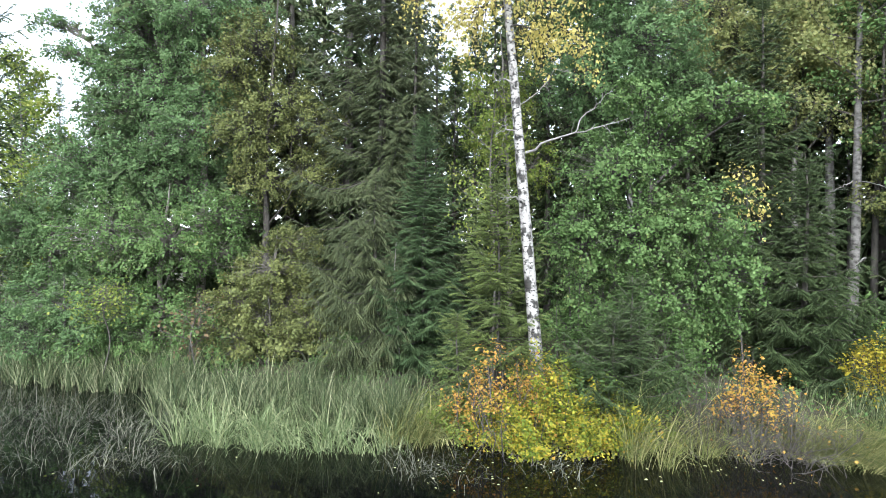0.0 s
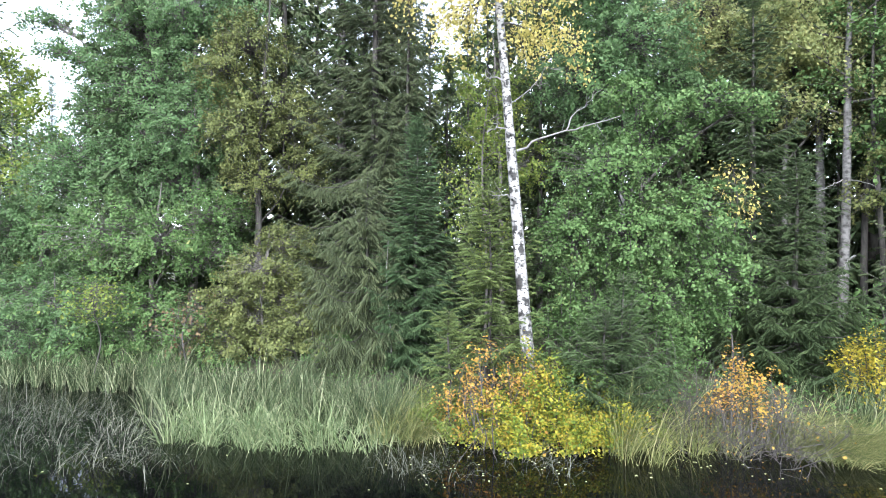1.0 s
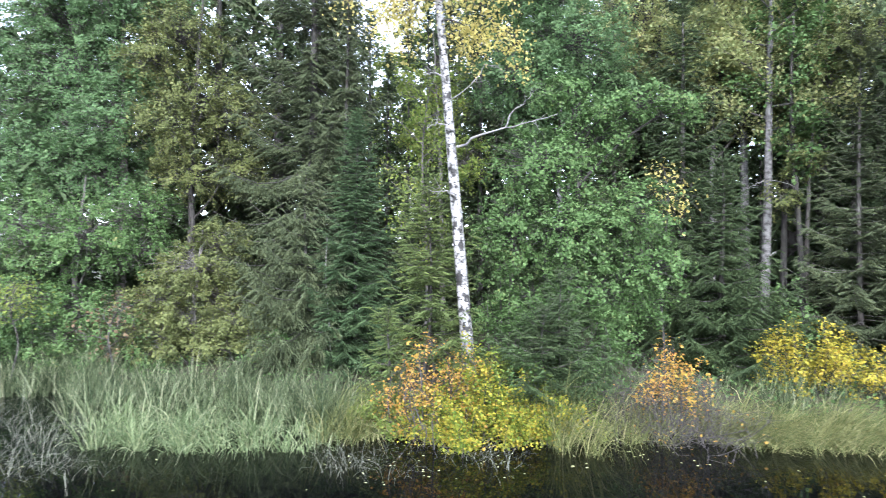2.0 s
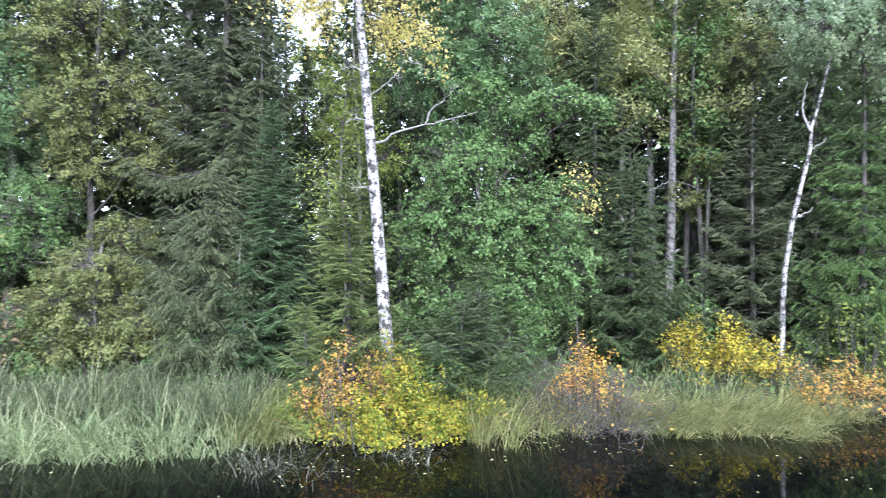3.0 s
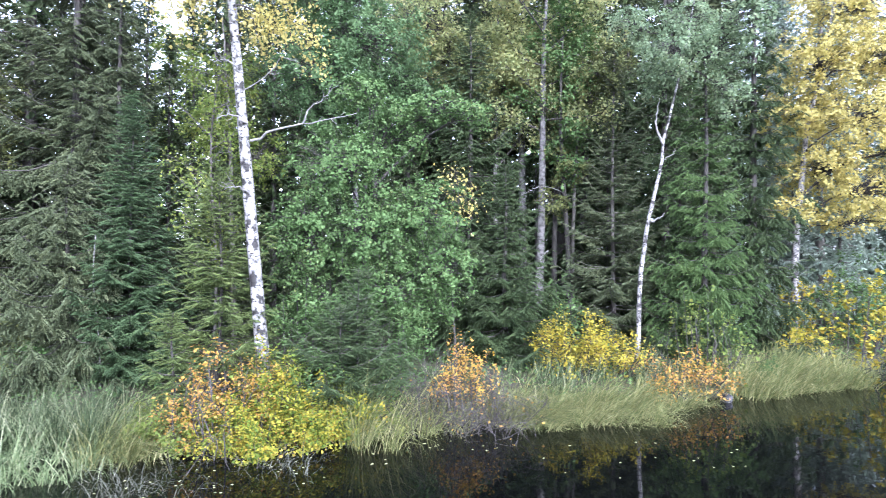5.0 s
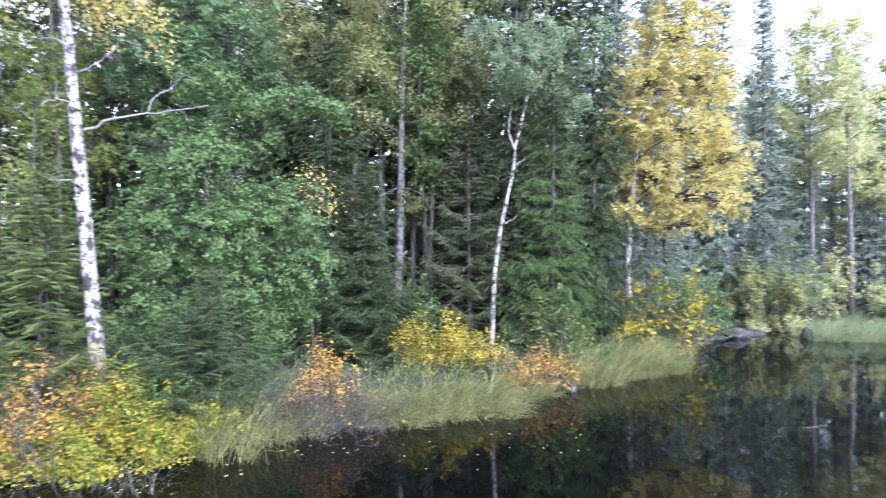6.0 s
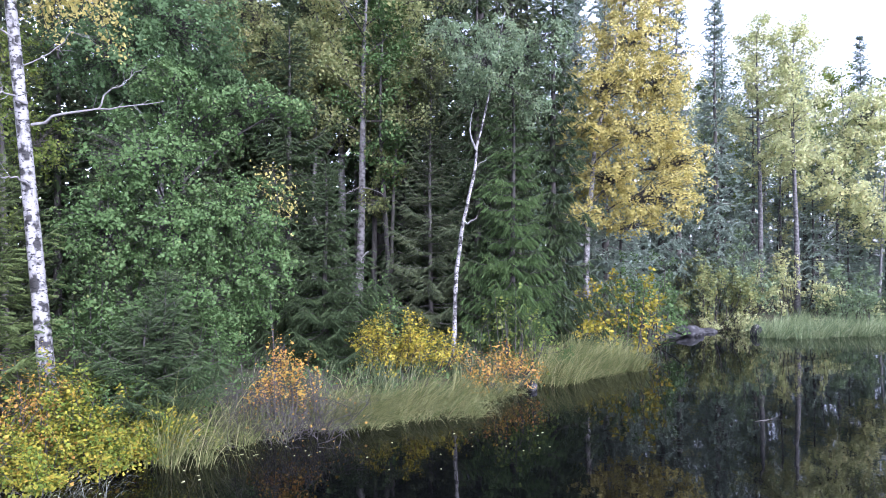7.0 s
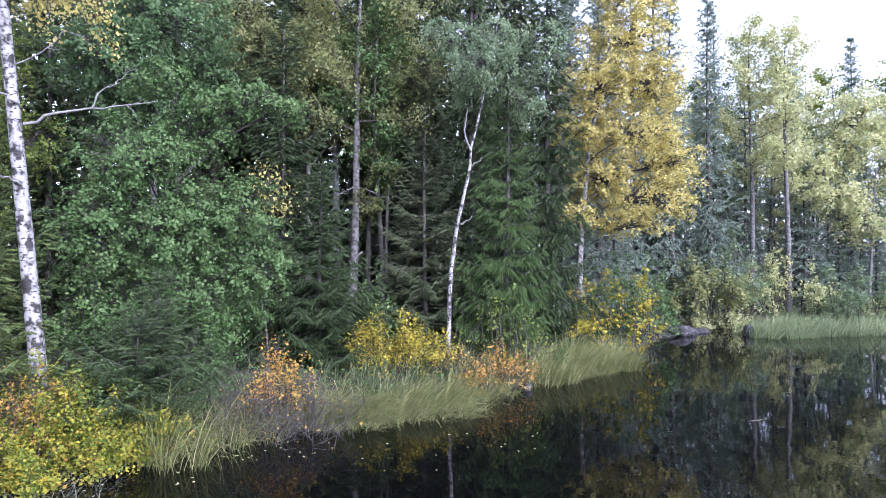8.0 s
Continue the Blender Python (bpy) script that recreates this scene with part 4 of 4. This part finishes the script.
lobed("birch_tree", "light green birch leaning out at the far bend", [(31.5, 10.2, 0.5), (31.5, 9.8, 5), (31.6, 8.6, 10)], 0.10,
      [(31.9, 8.8, 7.7, 2.0, 1.5), (30.7, 8.9, 5.7, 1.7, 1.2), (31.3, 7.9, 4.4, 1.4, 1.2), (29.8, 9.3, 6.6, 1.1, 0.9), (31.6, 7.9, 9.0, 1.7, 1.4)], "haze_birch", "birch_bark", leaf_size=0.12, cover=3.0, seed=40)

# ---- at the edge of the glade
conifer("spruce_tree", at(-36.3, 21), "dark spruce at the edge of the glade", 13, 0.14, "spruce", reach=2.3, droop=0.25, sag=0.3, seed=44, step=0.5, tooth=0.08, twig_gap=0.25, fork=False)
broadleaf("birch_tree", at(-34.5, 27), "sunlit yellow-green birch across the glade", 9, 0.1, "lime", "bark", lo=0.1, spread=2.6, limbs=24, count=14000, leaf_size=0.11, seed=45, up=0.1)

# ---- bushes
rb = np.random.default_rng(5)
for b, d, w, h, leaf, n in [(1.0, 9.9, 1.2, 0.65, "lime", 700), (3.4, 9.7, 1.2, 0.7, "bush", 900), (6.0, 9.5, 1.3, 0.75, "bush", 1100), (8.4, 9.4, 1.3, 0.85, "bush", 1200), (10.8, 9.4, 1.3, 0.9, "bush", 1200),
                            (13.3, 9.5, 1.2, 0.85, "bush", 1000), (15.8, 9.7, 1.1, 0.7, "bush", 700), (18.0, 9.9, 0.9, 0.6, "lime", 450), (-0.6, 10.5, 0.8, 0.45, "lime", 400),
                            (3.2, 9.9, 1.0, 1.3, "orange", 200), (5.4, 10.0, 1.2, 1.5, "orange", 240), (7.8, 9.9, 1.0, 1.4, "orange", 230), (4.6, 9.7, 0.9, 1.0, "orange", 140), (9.6, 9.9, 1.2, 1.35, "bush", 900),
                            (11.6, 10.0, 1.1, 1.2, "lime", 700), (13.2, 10.1, 1.0, 1.15, "alder", 500), (15.6, 10.2, 1.0, 0.95, "lime", 500), (17.6, 10.5, 0.9, 0.9, "alder", 500), (20.4, 10.9, 0.9, 0.9, "alder", 400),
                            (12.0, 11.6, 1.3, 2.4, "alder", 1800), (18.6, 11.3, 1.2, 2.0, "alder", 1300), (7.0, 9.9, 1.0, 0.9, "bush", 600)]:
    say = {"bush": "yellow, green and orange autumn bush over the water", "orange": "thin orange autumn bush with bare twigs",
           "lime": "low yellow-green bush at the waterline", "alder": "young green alder shoots on the bank"}[leaf]
    bush("turning_bush", at(b, d + 0.38), say, leaf, w=w, h=1.13 * h, stems=int(8 + 6 * w), count=int(4.2 * n), leaf_size=0.044, seed=int(rb.integers(1000)), clump=0.04, bark="twig" if leaf == "orange" else "brown_bark")
conifer("spruce_tree", at(1.3, 10.8), "knee-high light green spruce at the edge of the bushes", 2.0, 0.03, "pine", reach=0.75, step=0.2, seed=17, z0=0.1, per=6, droop=0.15, sag=0.2, tooth=0.03, twig_gap=0.1)
for b, d, w, h, leaf, say in [(-31.5, 17.8, 2.8, 2.4, "aspen", "grey-green leafy shrub behind the sedge"), (-27.5, 16.8, 2.4, 1.7, "alder", "green alder shrub behind the sedge"), (-20.5, 15.4, 2.2, 1.5, "alder", "green alder shrub behind the sedge"),
                              (-15.8, 14.8, 2.2, 1.6, "olive", "olive green shrub behind the sedge"), (-11.5, 14.4, 2.0, 1.5, "olive", "olive green shrub behind the sedge"), (-8.6, 13.9, 1.4, 0.9, "alder", "low green shrub behind the sedge")]:
    x, y, z = at(b, d)
    k = int(rb.integers(1000))
    heaps = [(x + w * u, y + 0.25 * math.sin(k + 9 * u), z + h * (0.72 - 0.9 * abs(u)), 0.36 * w, 0.3 * h) for u in (-0.34, -0.05, 0.3)] + [(x + w * u, y - 0.3, z + 0.25 * h, 0.3 * w, 0.25 * h) for u in (-0.25, 0.2)]
    lobed("leafy_shrub", say, [(x, y, z), (x + 0.1, y, z + 0.5 * h), (x + 0.05, y, z + h)], 0.03, heaps, leaf, "brown_bark", leaf_size=0.056, cover=1.9, seed=k, group="shore bushes", category="bush", low=0.05)
bush("orange_bush", at(26.2, 11.0), "orange and brown autumn bush with bare twigs", "orange", w=0.8, h=1.55, stems=20, count=1500, leaf_size=0.046, seed=53, low=0.5, bark="twig")
bush("bare_bush", at(23.6, 10.7), "bare dark grey twiggy bush", "orange", w=1.6, h=1.0, stems=90, count=60, leaf_size=0.045, seed=56, bark="twig", bow=0.45, tilt=0.05, thick=0.75)
bush("bare_bush", at(28.4, 10.7), "bare dark grey twiggy bush with last leaves", "orange", w=1.7, h=0.9, stems=90, count=200, leaf_size=0.045, seed=57, bark="twig", bow=0.45, tilt=0.05, thick=0.75)
bush("bare_bush", at(5.2, 9.75), "bare grey twigs among the turning bushes", "orange", w=1.0, h=0.9, stems=24, count=40, leaf_size=0.042, seed=61, bark="twig", bow=0.5, tilt=0.05)
bush("yellow_bush", at(36.0, 13.4), "bright yellow bush on the bank", "yellow_bush", w=1.5, h=1.3, stems=26, count=3600, leaf_size=0.052, seed=54)
bush("yellow_bush", at(39.4, 13.5), "bright yellow bush on the bank", "yellow_bush", w=1.6, h=1.05, stems=24, count=3000, leaf_size=0.052, seed=58)
bush("orange_bush", at(44.6, 13.6), "orange and yellow low bush on the bank", "orange", w=2.6, h=0.85, stems=34, count=2100, leaf_size=0.046, seed=59, bark="twig")
bush("green_bush", at(34.3, 15.4), "green leafy shoots under the shaded birches", "alder", w=1.8, h=1.9, stems=20, count=2600, leaf_size=0.065, seed=77)
bush("green_bush", at(47.0, 14.6), "pale green bush with bent bare stems", "lime", w=1.6, h=2.0, stems=20, count=700, leaf_size=0.075, seed=60)
bush("willow_bush", at(57.3, 18.9), "thin yellow willow hanging over the water", "yellow_bush", w=2.8, h=2.8, stems=18, count=1800, leaf_size=0.1, seed=71, bow=0.2)
bush("willow_bush", at(59.0, 21.5), "green willow over the water", "alder", w=2.6, h=3.2, stems=30, count=5000, leaf_size=0.08, seed=72)
bush("willow_bush", at(64.2, 27.4), "yellow-green bush behind the boulder", "birch_green", w=3.6, h=2.6, stems=34, count=5000, leaf_size=0.1, seed=55)
bush("willow_bush", at(66.0, 26.8), "low yellow-green bush beside the boulder", "haze_birch", w=2.4, h=0.9, stems=26, count=2600, leaf_size=0.075, seed=78)
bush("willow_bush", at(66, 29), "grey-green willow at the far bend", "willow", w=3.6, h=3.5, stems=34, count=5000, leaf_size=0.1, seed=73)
bush("willow_bush", at(70.5, 29.5), "yellow willow at the far bend, paled as if by haze", "haze_birch", w=3.6, h=2.8, stems=30, count=4500, leaf_size=0.1, seed=74)
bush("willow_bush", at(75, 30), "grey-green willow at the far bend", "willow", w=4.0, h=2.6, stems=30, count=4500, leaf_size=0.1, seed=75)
bush("willow_bush", at(79.5, 31), "yellow willow at the far bend, paled as if by haze", "haze_birch", w=4.0, h=2.4, stems=30, count=4500, leaf_size=0.1, seed=76)


def patch(rng, corners, n):
    a, b, c, d = (np.array(p, float) for p in corners)
    u, v = rng.random((n, 1)), rng.random((n, 1))
    return a * (1 - u) * (1 - v) + b * u * (1 - v) + c * u * v + d * (1 - u) * v


def sedge(name, label, corners, tufts, each, mat, tall, wide, lean, curl, seed, fan=0.35, foot=0.07, drown=-0.12):
    """A stand of sedge in tufts over a patch given by four corners (x, y)."""
    rng = np.random.default_rng(seed)
    c = patch(rng, corners, tufts) + rng.normal(size=(tufts, 2)) * 0.08
    s = Soup()
    cnt = np.maximum((each * (0.4 + 1.2 * rng.random(tufts))).astype(int), 3)
    idx = np.repeat(np.arange(tufts), cnt)
    off = rng.normal(size=(len(idx), 2)) * foot
    xy = c[idx] + off
    z = np.maximum(height(xy[:, 0], xy[:, 1]), drown)
    tl = tall * (0.7 + 0.55 * rng.random(tufts))[idx]
    own = rng.normal(size=(tufts, 2)) * 0.12
    blades(s, rng, np.concatenate([xy, z[:, None]], 1), tl, wide, np.asarray(lean) + own[idx] + off / foot * fan * 0.5, curl, spread=fan * 0.5)
    return tagged(new(name, s.mesh(name, M[mat])), label, "sedge", kind="stuff")


sedge("sedge_belt", "tall green sedge standing in shallow water", [(-15, 15.2), (-6, 13.0), (-5.5, 14.3), (-15, 18)], 260, 28, "sedge", 0.72, 0.011, (0.10, -0.06), 0.9, 61, foot=0.04)
sedge("sedge_belt", "tall green sedge standing in shallow water", [(-5.2, 11.1), (-0.5, 10.2), (0.1, 11.3), (-6.3, 14.0)], 240, 28, "sedge", 0.78, 0.011, (0.10, -0.06), 1.0, 62, foot=0.035)
sedge("sedge_fringe", "broad pale green sedge tufts bending over the dark water", [(-4.2, 10.0), (-0.9, 9.5), (-0.7, 10.4), (-4.9, 11.2)], 40, 26, "sedge_tuft", 0.75, 0.009, (0.06, -0.06), 1.9, 63, fan=0.5, foot=0.05)
for k in range(12):
    u = (k + 0.5) / 12
    cx, cy = -4.25 + 3.3 * u + 0.07 * math.sin(k * 5.1), 9.8 - 0.5 * u + 0.16 * math.sin(k * 2.3)
    sedge("sedge_tuft", "broad-bladed pale green sedge tuft arching over the water", [(cx - 0.05, cy), (cx + 0.05, cy), (cx + 0.08, cy + 0.15), (cx - 0.08, cy + 0.15)], 2, 34, "sedge_tuft", 0.8, 0.010, (0.02, -0.06), 2.1, 300 + k, fan=0.55, foot=0.045)
sedge("sedge_fringe", "fine yellow-green sedge at the foot of the bushes", [(-0.9, 9.5), (-0.1, 9.6), (0.0, 10.6), (-0.8, 10.8)], 46, 26, "sedge_pale", 0.7, 0.010, (0.25, -0.12), 1.6, 64)
sedge("sedge_fringe", "green sedge clumps in front of the bare bush", [(2.8, 8.8), (3.6, 8.8), (3.6, 9.9), (2.6, 9.9)], 14, 36, "sedge_pale", 1.0, 0.009, (0.28, -0.2), 1.8, 65)
sedge("sedge_fringe", "green sedge clumps in front of the bare bush", [(3.7, 9.2), (5.2, 9.2), (5.3, 10.0), (3.7, 10.0)], 24, 18, "sedge_pale", 0.75, 0.009, (0.14, -0.12), 1.5, 66)
sedge("sedge_mound", "pale sedge mound combed over the water", [(5.3, 9.1), (7.7, 8.1), (8.6, 9.5), (5.3, 10.1)], 120, 44, "sedge_pale", 0.66, 0.009, (0.42, -0.32), 2.0, 67, fan=0.3)
sedge("sedge_mound", "pale sedge mound combed over the water", [(8.2, 8.7), (9.8, 8.9), (10.0, 9.8), (8.6, 9.8)], 40, 36, "sedge_pale", 0.55, 0.009, (0.42, -0.3), 2.0, 68)
sedge("sedge_mound", "pale sedge at the water's edge", [(10.8, 8.9), (14.4, 8.7), (15, 10), (10.6, 10)], 140, 36, "sedge_pale", 0.75, 0.011, (0.38, -0.25), 1.3, 69)
sedge("sedge_mound", "far pale sedge in the bend", [(22.5, 8.7), (27.3, 5.8), (31, 7.4), (24.5, 10.5)], 230, 40, "sedge_tuft", 0.68, 0.013, (0.35, -0.2), 1.3, 70)
sedge("sedge_mound", "far pale sedge in the bend", [(27.3, 5.5), (38, 1.5), (42, 4.5), (29, 7.8)], 230, 36, "sedge_tuft", 0.68, 0.015, (0.35, -0.2), 1.3, 71)
sedge("sedge_patch", "short green grass on the bank behind the mound", [(4.4, 10.2), (6.2, 9.9), (6.6, 11.6), (4.6, 11.8)], 30, 20, "sedge", 0.25, 0.009, (0.1, -0.1), 1.2, 74)
sedge("sedge_patch", "short green grass on the bank behind the mound", [(6.4, 10.0), (10.4, 9.8), (10.6, 11.0), (6.6, 11.4)], 90, 22, "sedge", 0.4, 0.011, (0.1, -0.1), 0.8, 75)
sedge("dead_sedge", "withered grey-brown sedge arching over open water", [(-6.4, 8.2), (-3.7, 8.5), (-4.6, 11.3), (-11.5, 14.2)], 210, 6, "sedge_dead", 0.62, 0.007, (0.32, -0.05), 2.3, 72, fan=0.45, foot=0.12)
sedge("dead_sedge", "withered grey-brown sedge arching over open water", [(-0.7, 8.2), (1.9, 8.2), (2.0, 9.4), (-0.8, 9.4)], 46, 8, "sedge_dead", 0.5, 0.006, (0.25, -0.08), 2.6, 73, fan=0.6, foot=0.09)


# ---- slender and small things of the bank
broadleaf("alder_tree", at(34.7, 17.6), "thin dark alder stem in the shade", 10, 0.085, "alder", "brown_bark", lo=0.5, spread=1.2, limbs=12, count=5000, leaf_size=0.08, seed=81, lean=(0.2, 0))
broadleaf("alder_tree", at(36.2, 17.0), "thin dark alder stem in the shade", 9, 0.075, "alder", "brown_bark", lo=0.5, spread=1.2, limbs=12, count=5000, leaf_size=0.08, seed=82, lean=(-0.3, 0))
broadleaf("birch_sapling", at(25.8, 13.2), "slender sapling with a few bright yellow leaves", 4.2, 0.012, "birch_yellow", "brown_bark", lo=0.78, spread=0.5, limbs=9, count=300, leaf_size=0.065, seed=83, subs=4, droop=0.6, hang=1.0)
broadleaf("rowan_sapling", at(-28.6, 15.9), "low shrub with yellow-green leaves", 2.1, 0.012, "lime", "brown_bark", lo=0.7, spread=0.75, limbs=10, count=800, leaf_size=0.06, seed=84)
broadleaf("rowan_sapling", at(-21.7, 14.7), "small shrub with withered red-brown leaves", 1.6, 0.02, "withered", "twig", lo=0.3, spread=0.55, limbs=8, count=300, leaf_size=0.07, seed=85)


def dead_stem(place, tall, r, lean, label):
    rng = np.random.default_rng(int(tall * 100))
    ob = thing("dead_stem", place, label, "dead tree")
    s = Soup()
    tube(s, trunk_line(rng, tall, lean, 0.05, 10), r * np.linspace(1, 0.4, 10), 6)
    part("trunk", s, M["dead_wood"], ob, smooth=True)


dead_stem(at(-3.9, 13.25), 2.85, 0.016, (-0.12, 0), "thin bleached dead stem before the young spruce")
dead_stem(at(76.2, 32), 6.5, 0.07, (1.6, 0), "thin white leaning dead birch stem")


def stone(place, size, seed, label):
    rng = np.random.default_rng(seed)
    bm = bmesh.new()
    bmesh.ops.create_icosphere(bm, subdivisions=4, radius=1)
    ph = Vector(rng.random(3) * 20)
    for v in bm.verts:
        d = v.co.normalized()
        k = 1 + 0.28 * noise.noise(d * 1.3 + ph) + 0.10 * noise.noise(d * 3.4 + ph) + 0.03 * noise.noise(d * 9 + ph)
        v.co = Vector((d.x * size[0], d.y * size[1], d.z * size[2])) * k
    me = bpy.data.meshes.new("stone")
    bm.to_mesh(me)
    bm.free()
    me.polygons.foreach_set("use_smooth", np.ones(len(me.polygons), bool))
    me.materials.append(M["stone"])
    ob = new("stone", me)
    ob.location = place
    tagged(ob, label, "stone", "stones at the waterline")


for b, d, z, size, sd, say in [(48.9, 13.7, 0.04, (0.12, 0.11, 0.13), 1, "small rounded grey stone standing in the water"), (62.7, 24.6, 0.1, (0.6, 0.45, 0.27), 2, "large dark grey boulder at the waterline"),
                               (61.4, 24.2, 0.0, (0.4, 0.35, 0.12), 3, "flat dark stone beside the boulder"), (64.0, 25.6, 0.0, (0.5, 0.35, 0.14), 4, "low grey stone beside the boulder"),
                               (67.9, 25.4, 0.08, (0.24, 0.2, 0.3), 5, "upright grey stone at the edge of the sedge"), (45.3, 13.2, 0.05, (0.22, 0.2, 0.2), 6, "pale grey stone under the orange bush")]:
    p = at(b, d)
    stone((p[0], p[1], z), size, sd, say)


def stick(pts, r, label):
    ob = thing("floating_twig", pts[0], label, "twig", "twigs in the water")
    s = Soup()
    tube(s, np.array(pts) - np.array(pts[0]), r * np.linspace(1, 0.4, len(pts)), 5)
    part("stick", s, M["bark"], ob, smooth=True)


stick([(11.3, 4.6, 0.01), (11.5, 4.5, 0.05), (11.62, 4.45, 0.09)], 0.005, "pale broken twig standing out of the water")
stick([(11.2, 4.7, 0.005), (11.5, 4.55, 0.02), (11.7, 4.45, 0.005)], 0.006, "pale twig lying on the water")


def floating_leaves():
    rng = np.random.default_rng(91)
    s = Soup()
    leaves(s, np.random.default_rng(3), np.zeros((1, 3)), np.array([[0.0, 0.0, 1.0]]), 0.042, six=True, vary=0.0)
    # borrows the birch leaf colour that was paled for haze
    first = new("floating_leaf", s.mesh("floating_leaf", M["haze_birch"]))
    tagged(first, "small yellow fallen leaf floating on the water", "leaf", "leaves on the water")
    first.location = (0.9, 8.4, 0.004)
    spots = np.concatenate([patch(rng, [(-1.0, 7.8), (2.0, 7.8), (2.1, 9.2), (-0.9, 9.2)], 34), patch(rng, [(2.7, 8.2), (4.6, 8.2), (4.6, 9.2), (2.6, 9.2)], 18),
                            patch(rng, [(-5.5, 8.0), (-3, 8.0), (-3, 9.5), (-5.5, 10)], 5), patch(rng, [(4.5, 6.5), (8, 6.0), (8, 7.4), (4.5, 8.4)], 16)])
    for x, y in spots:
        copy_thing(first, pose(x, y, 0.004, rng.normal() * 6, rng.normal() * 6, rng.random() * 360))


floating_leaves()


def undergrowth():
    """Low bilberry, moss and seedlings on the bank between the roots."""
    rng = np.random.default_rng(95)
    n = 20000
    x = rng.uniform(-16, 26, n)
    y = np.interp(x, SHORE[:, 0], SHORE[:, 1]) + 0.15 + 3.2 * rng.random(n) ** 1.4
    z = height(x, y) + 0.32 * rng.random(n) ** 1.6
    s = Soup()
    leaves(s, rng, np.stack([x, y, z], 1), rng.normal(size=(n, 3)) * 0.5 + np.array([0, -0.2, 0.8]), 0.06)
    tagged(new("undergrowth", s.mesh("undergrowth", M["alder"])), "low green bilberry and seedlings on the bank", "undergrowth", kind="stuff")


undergrowth()
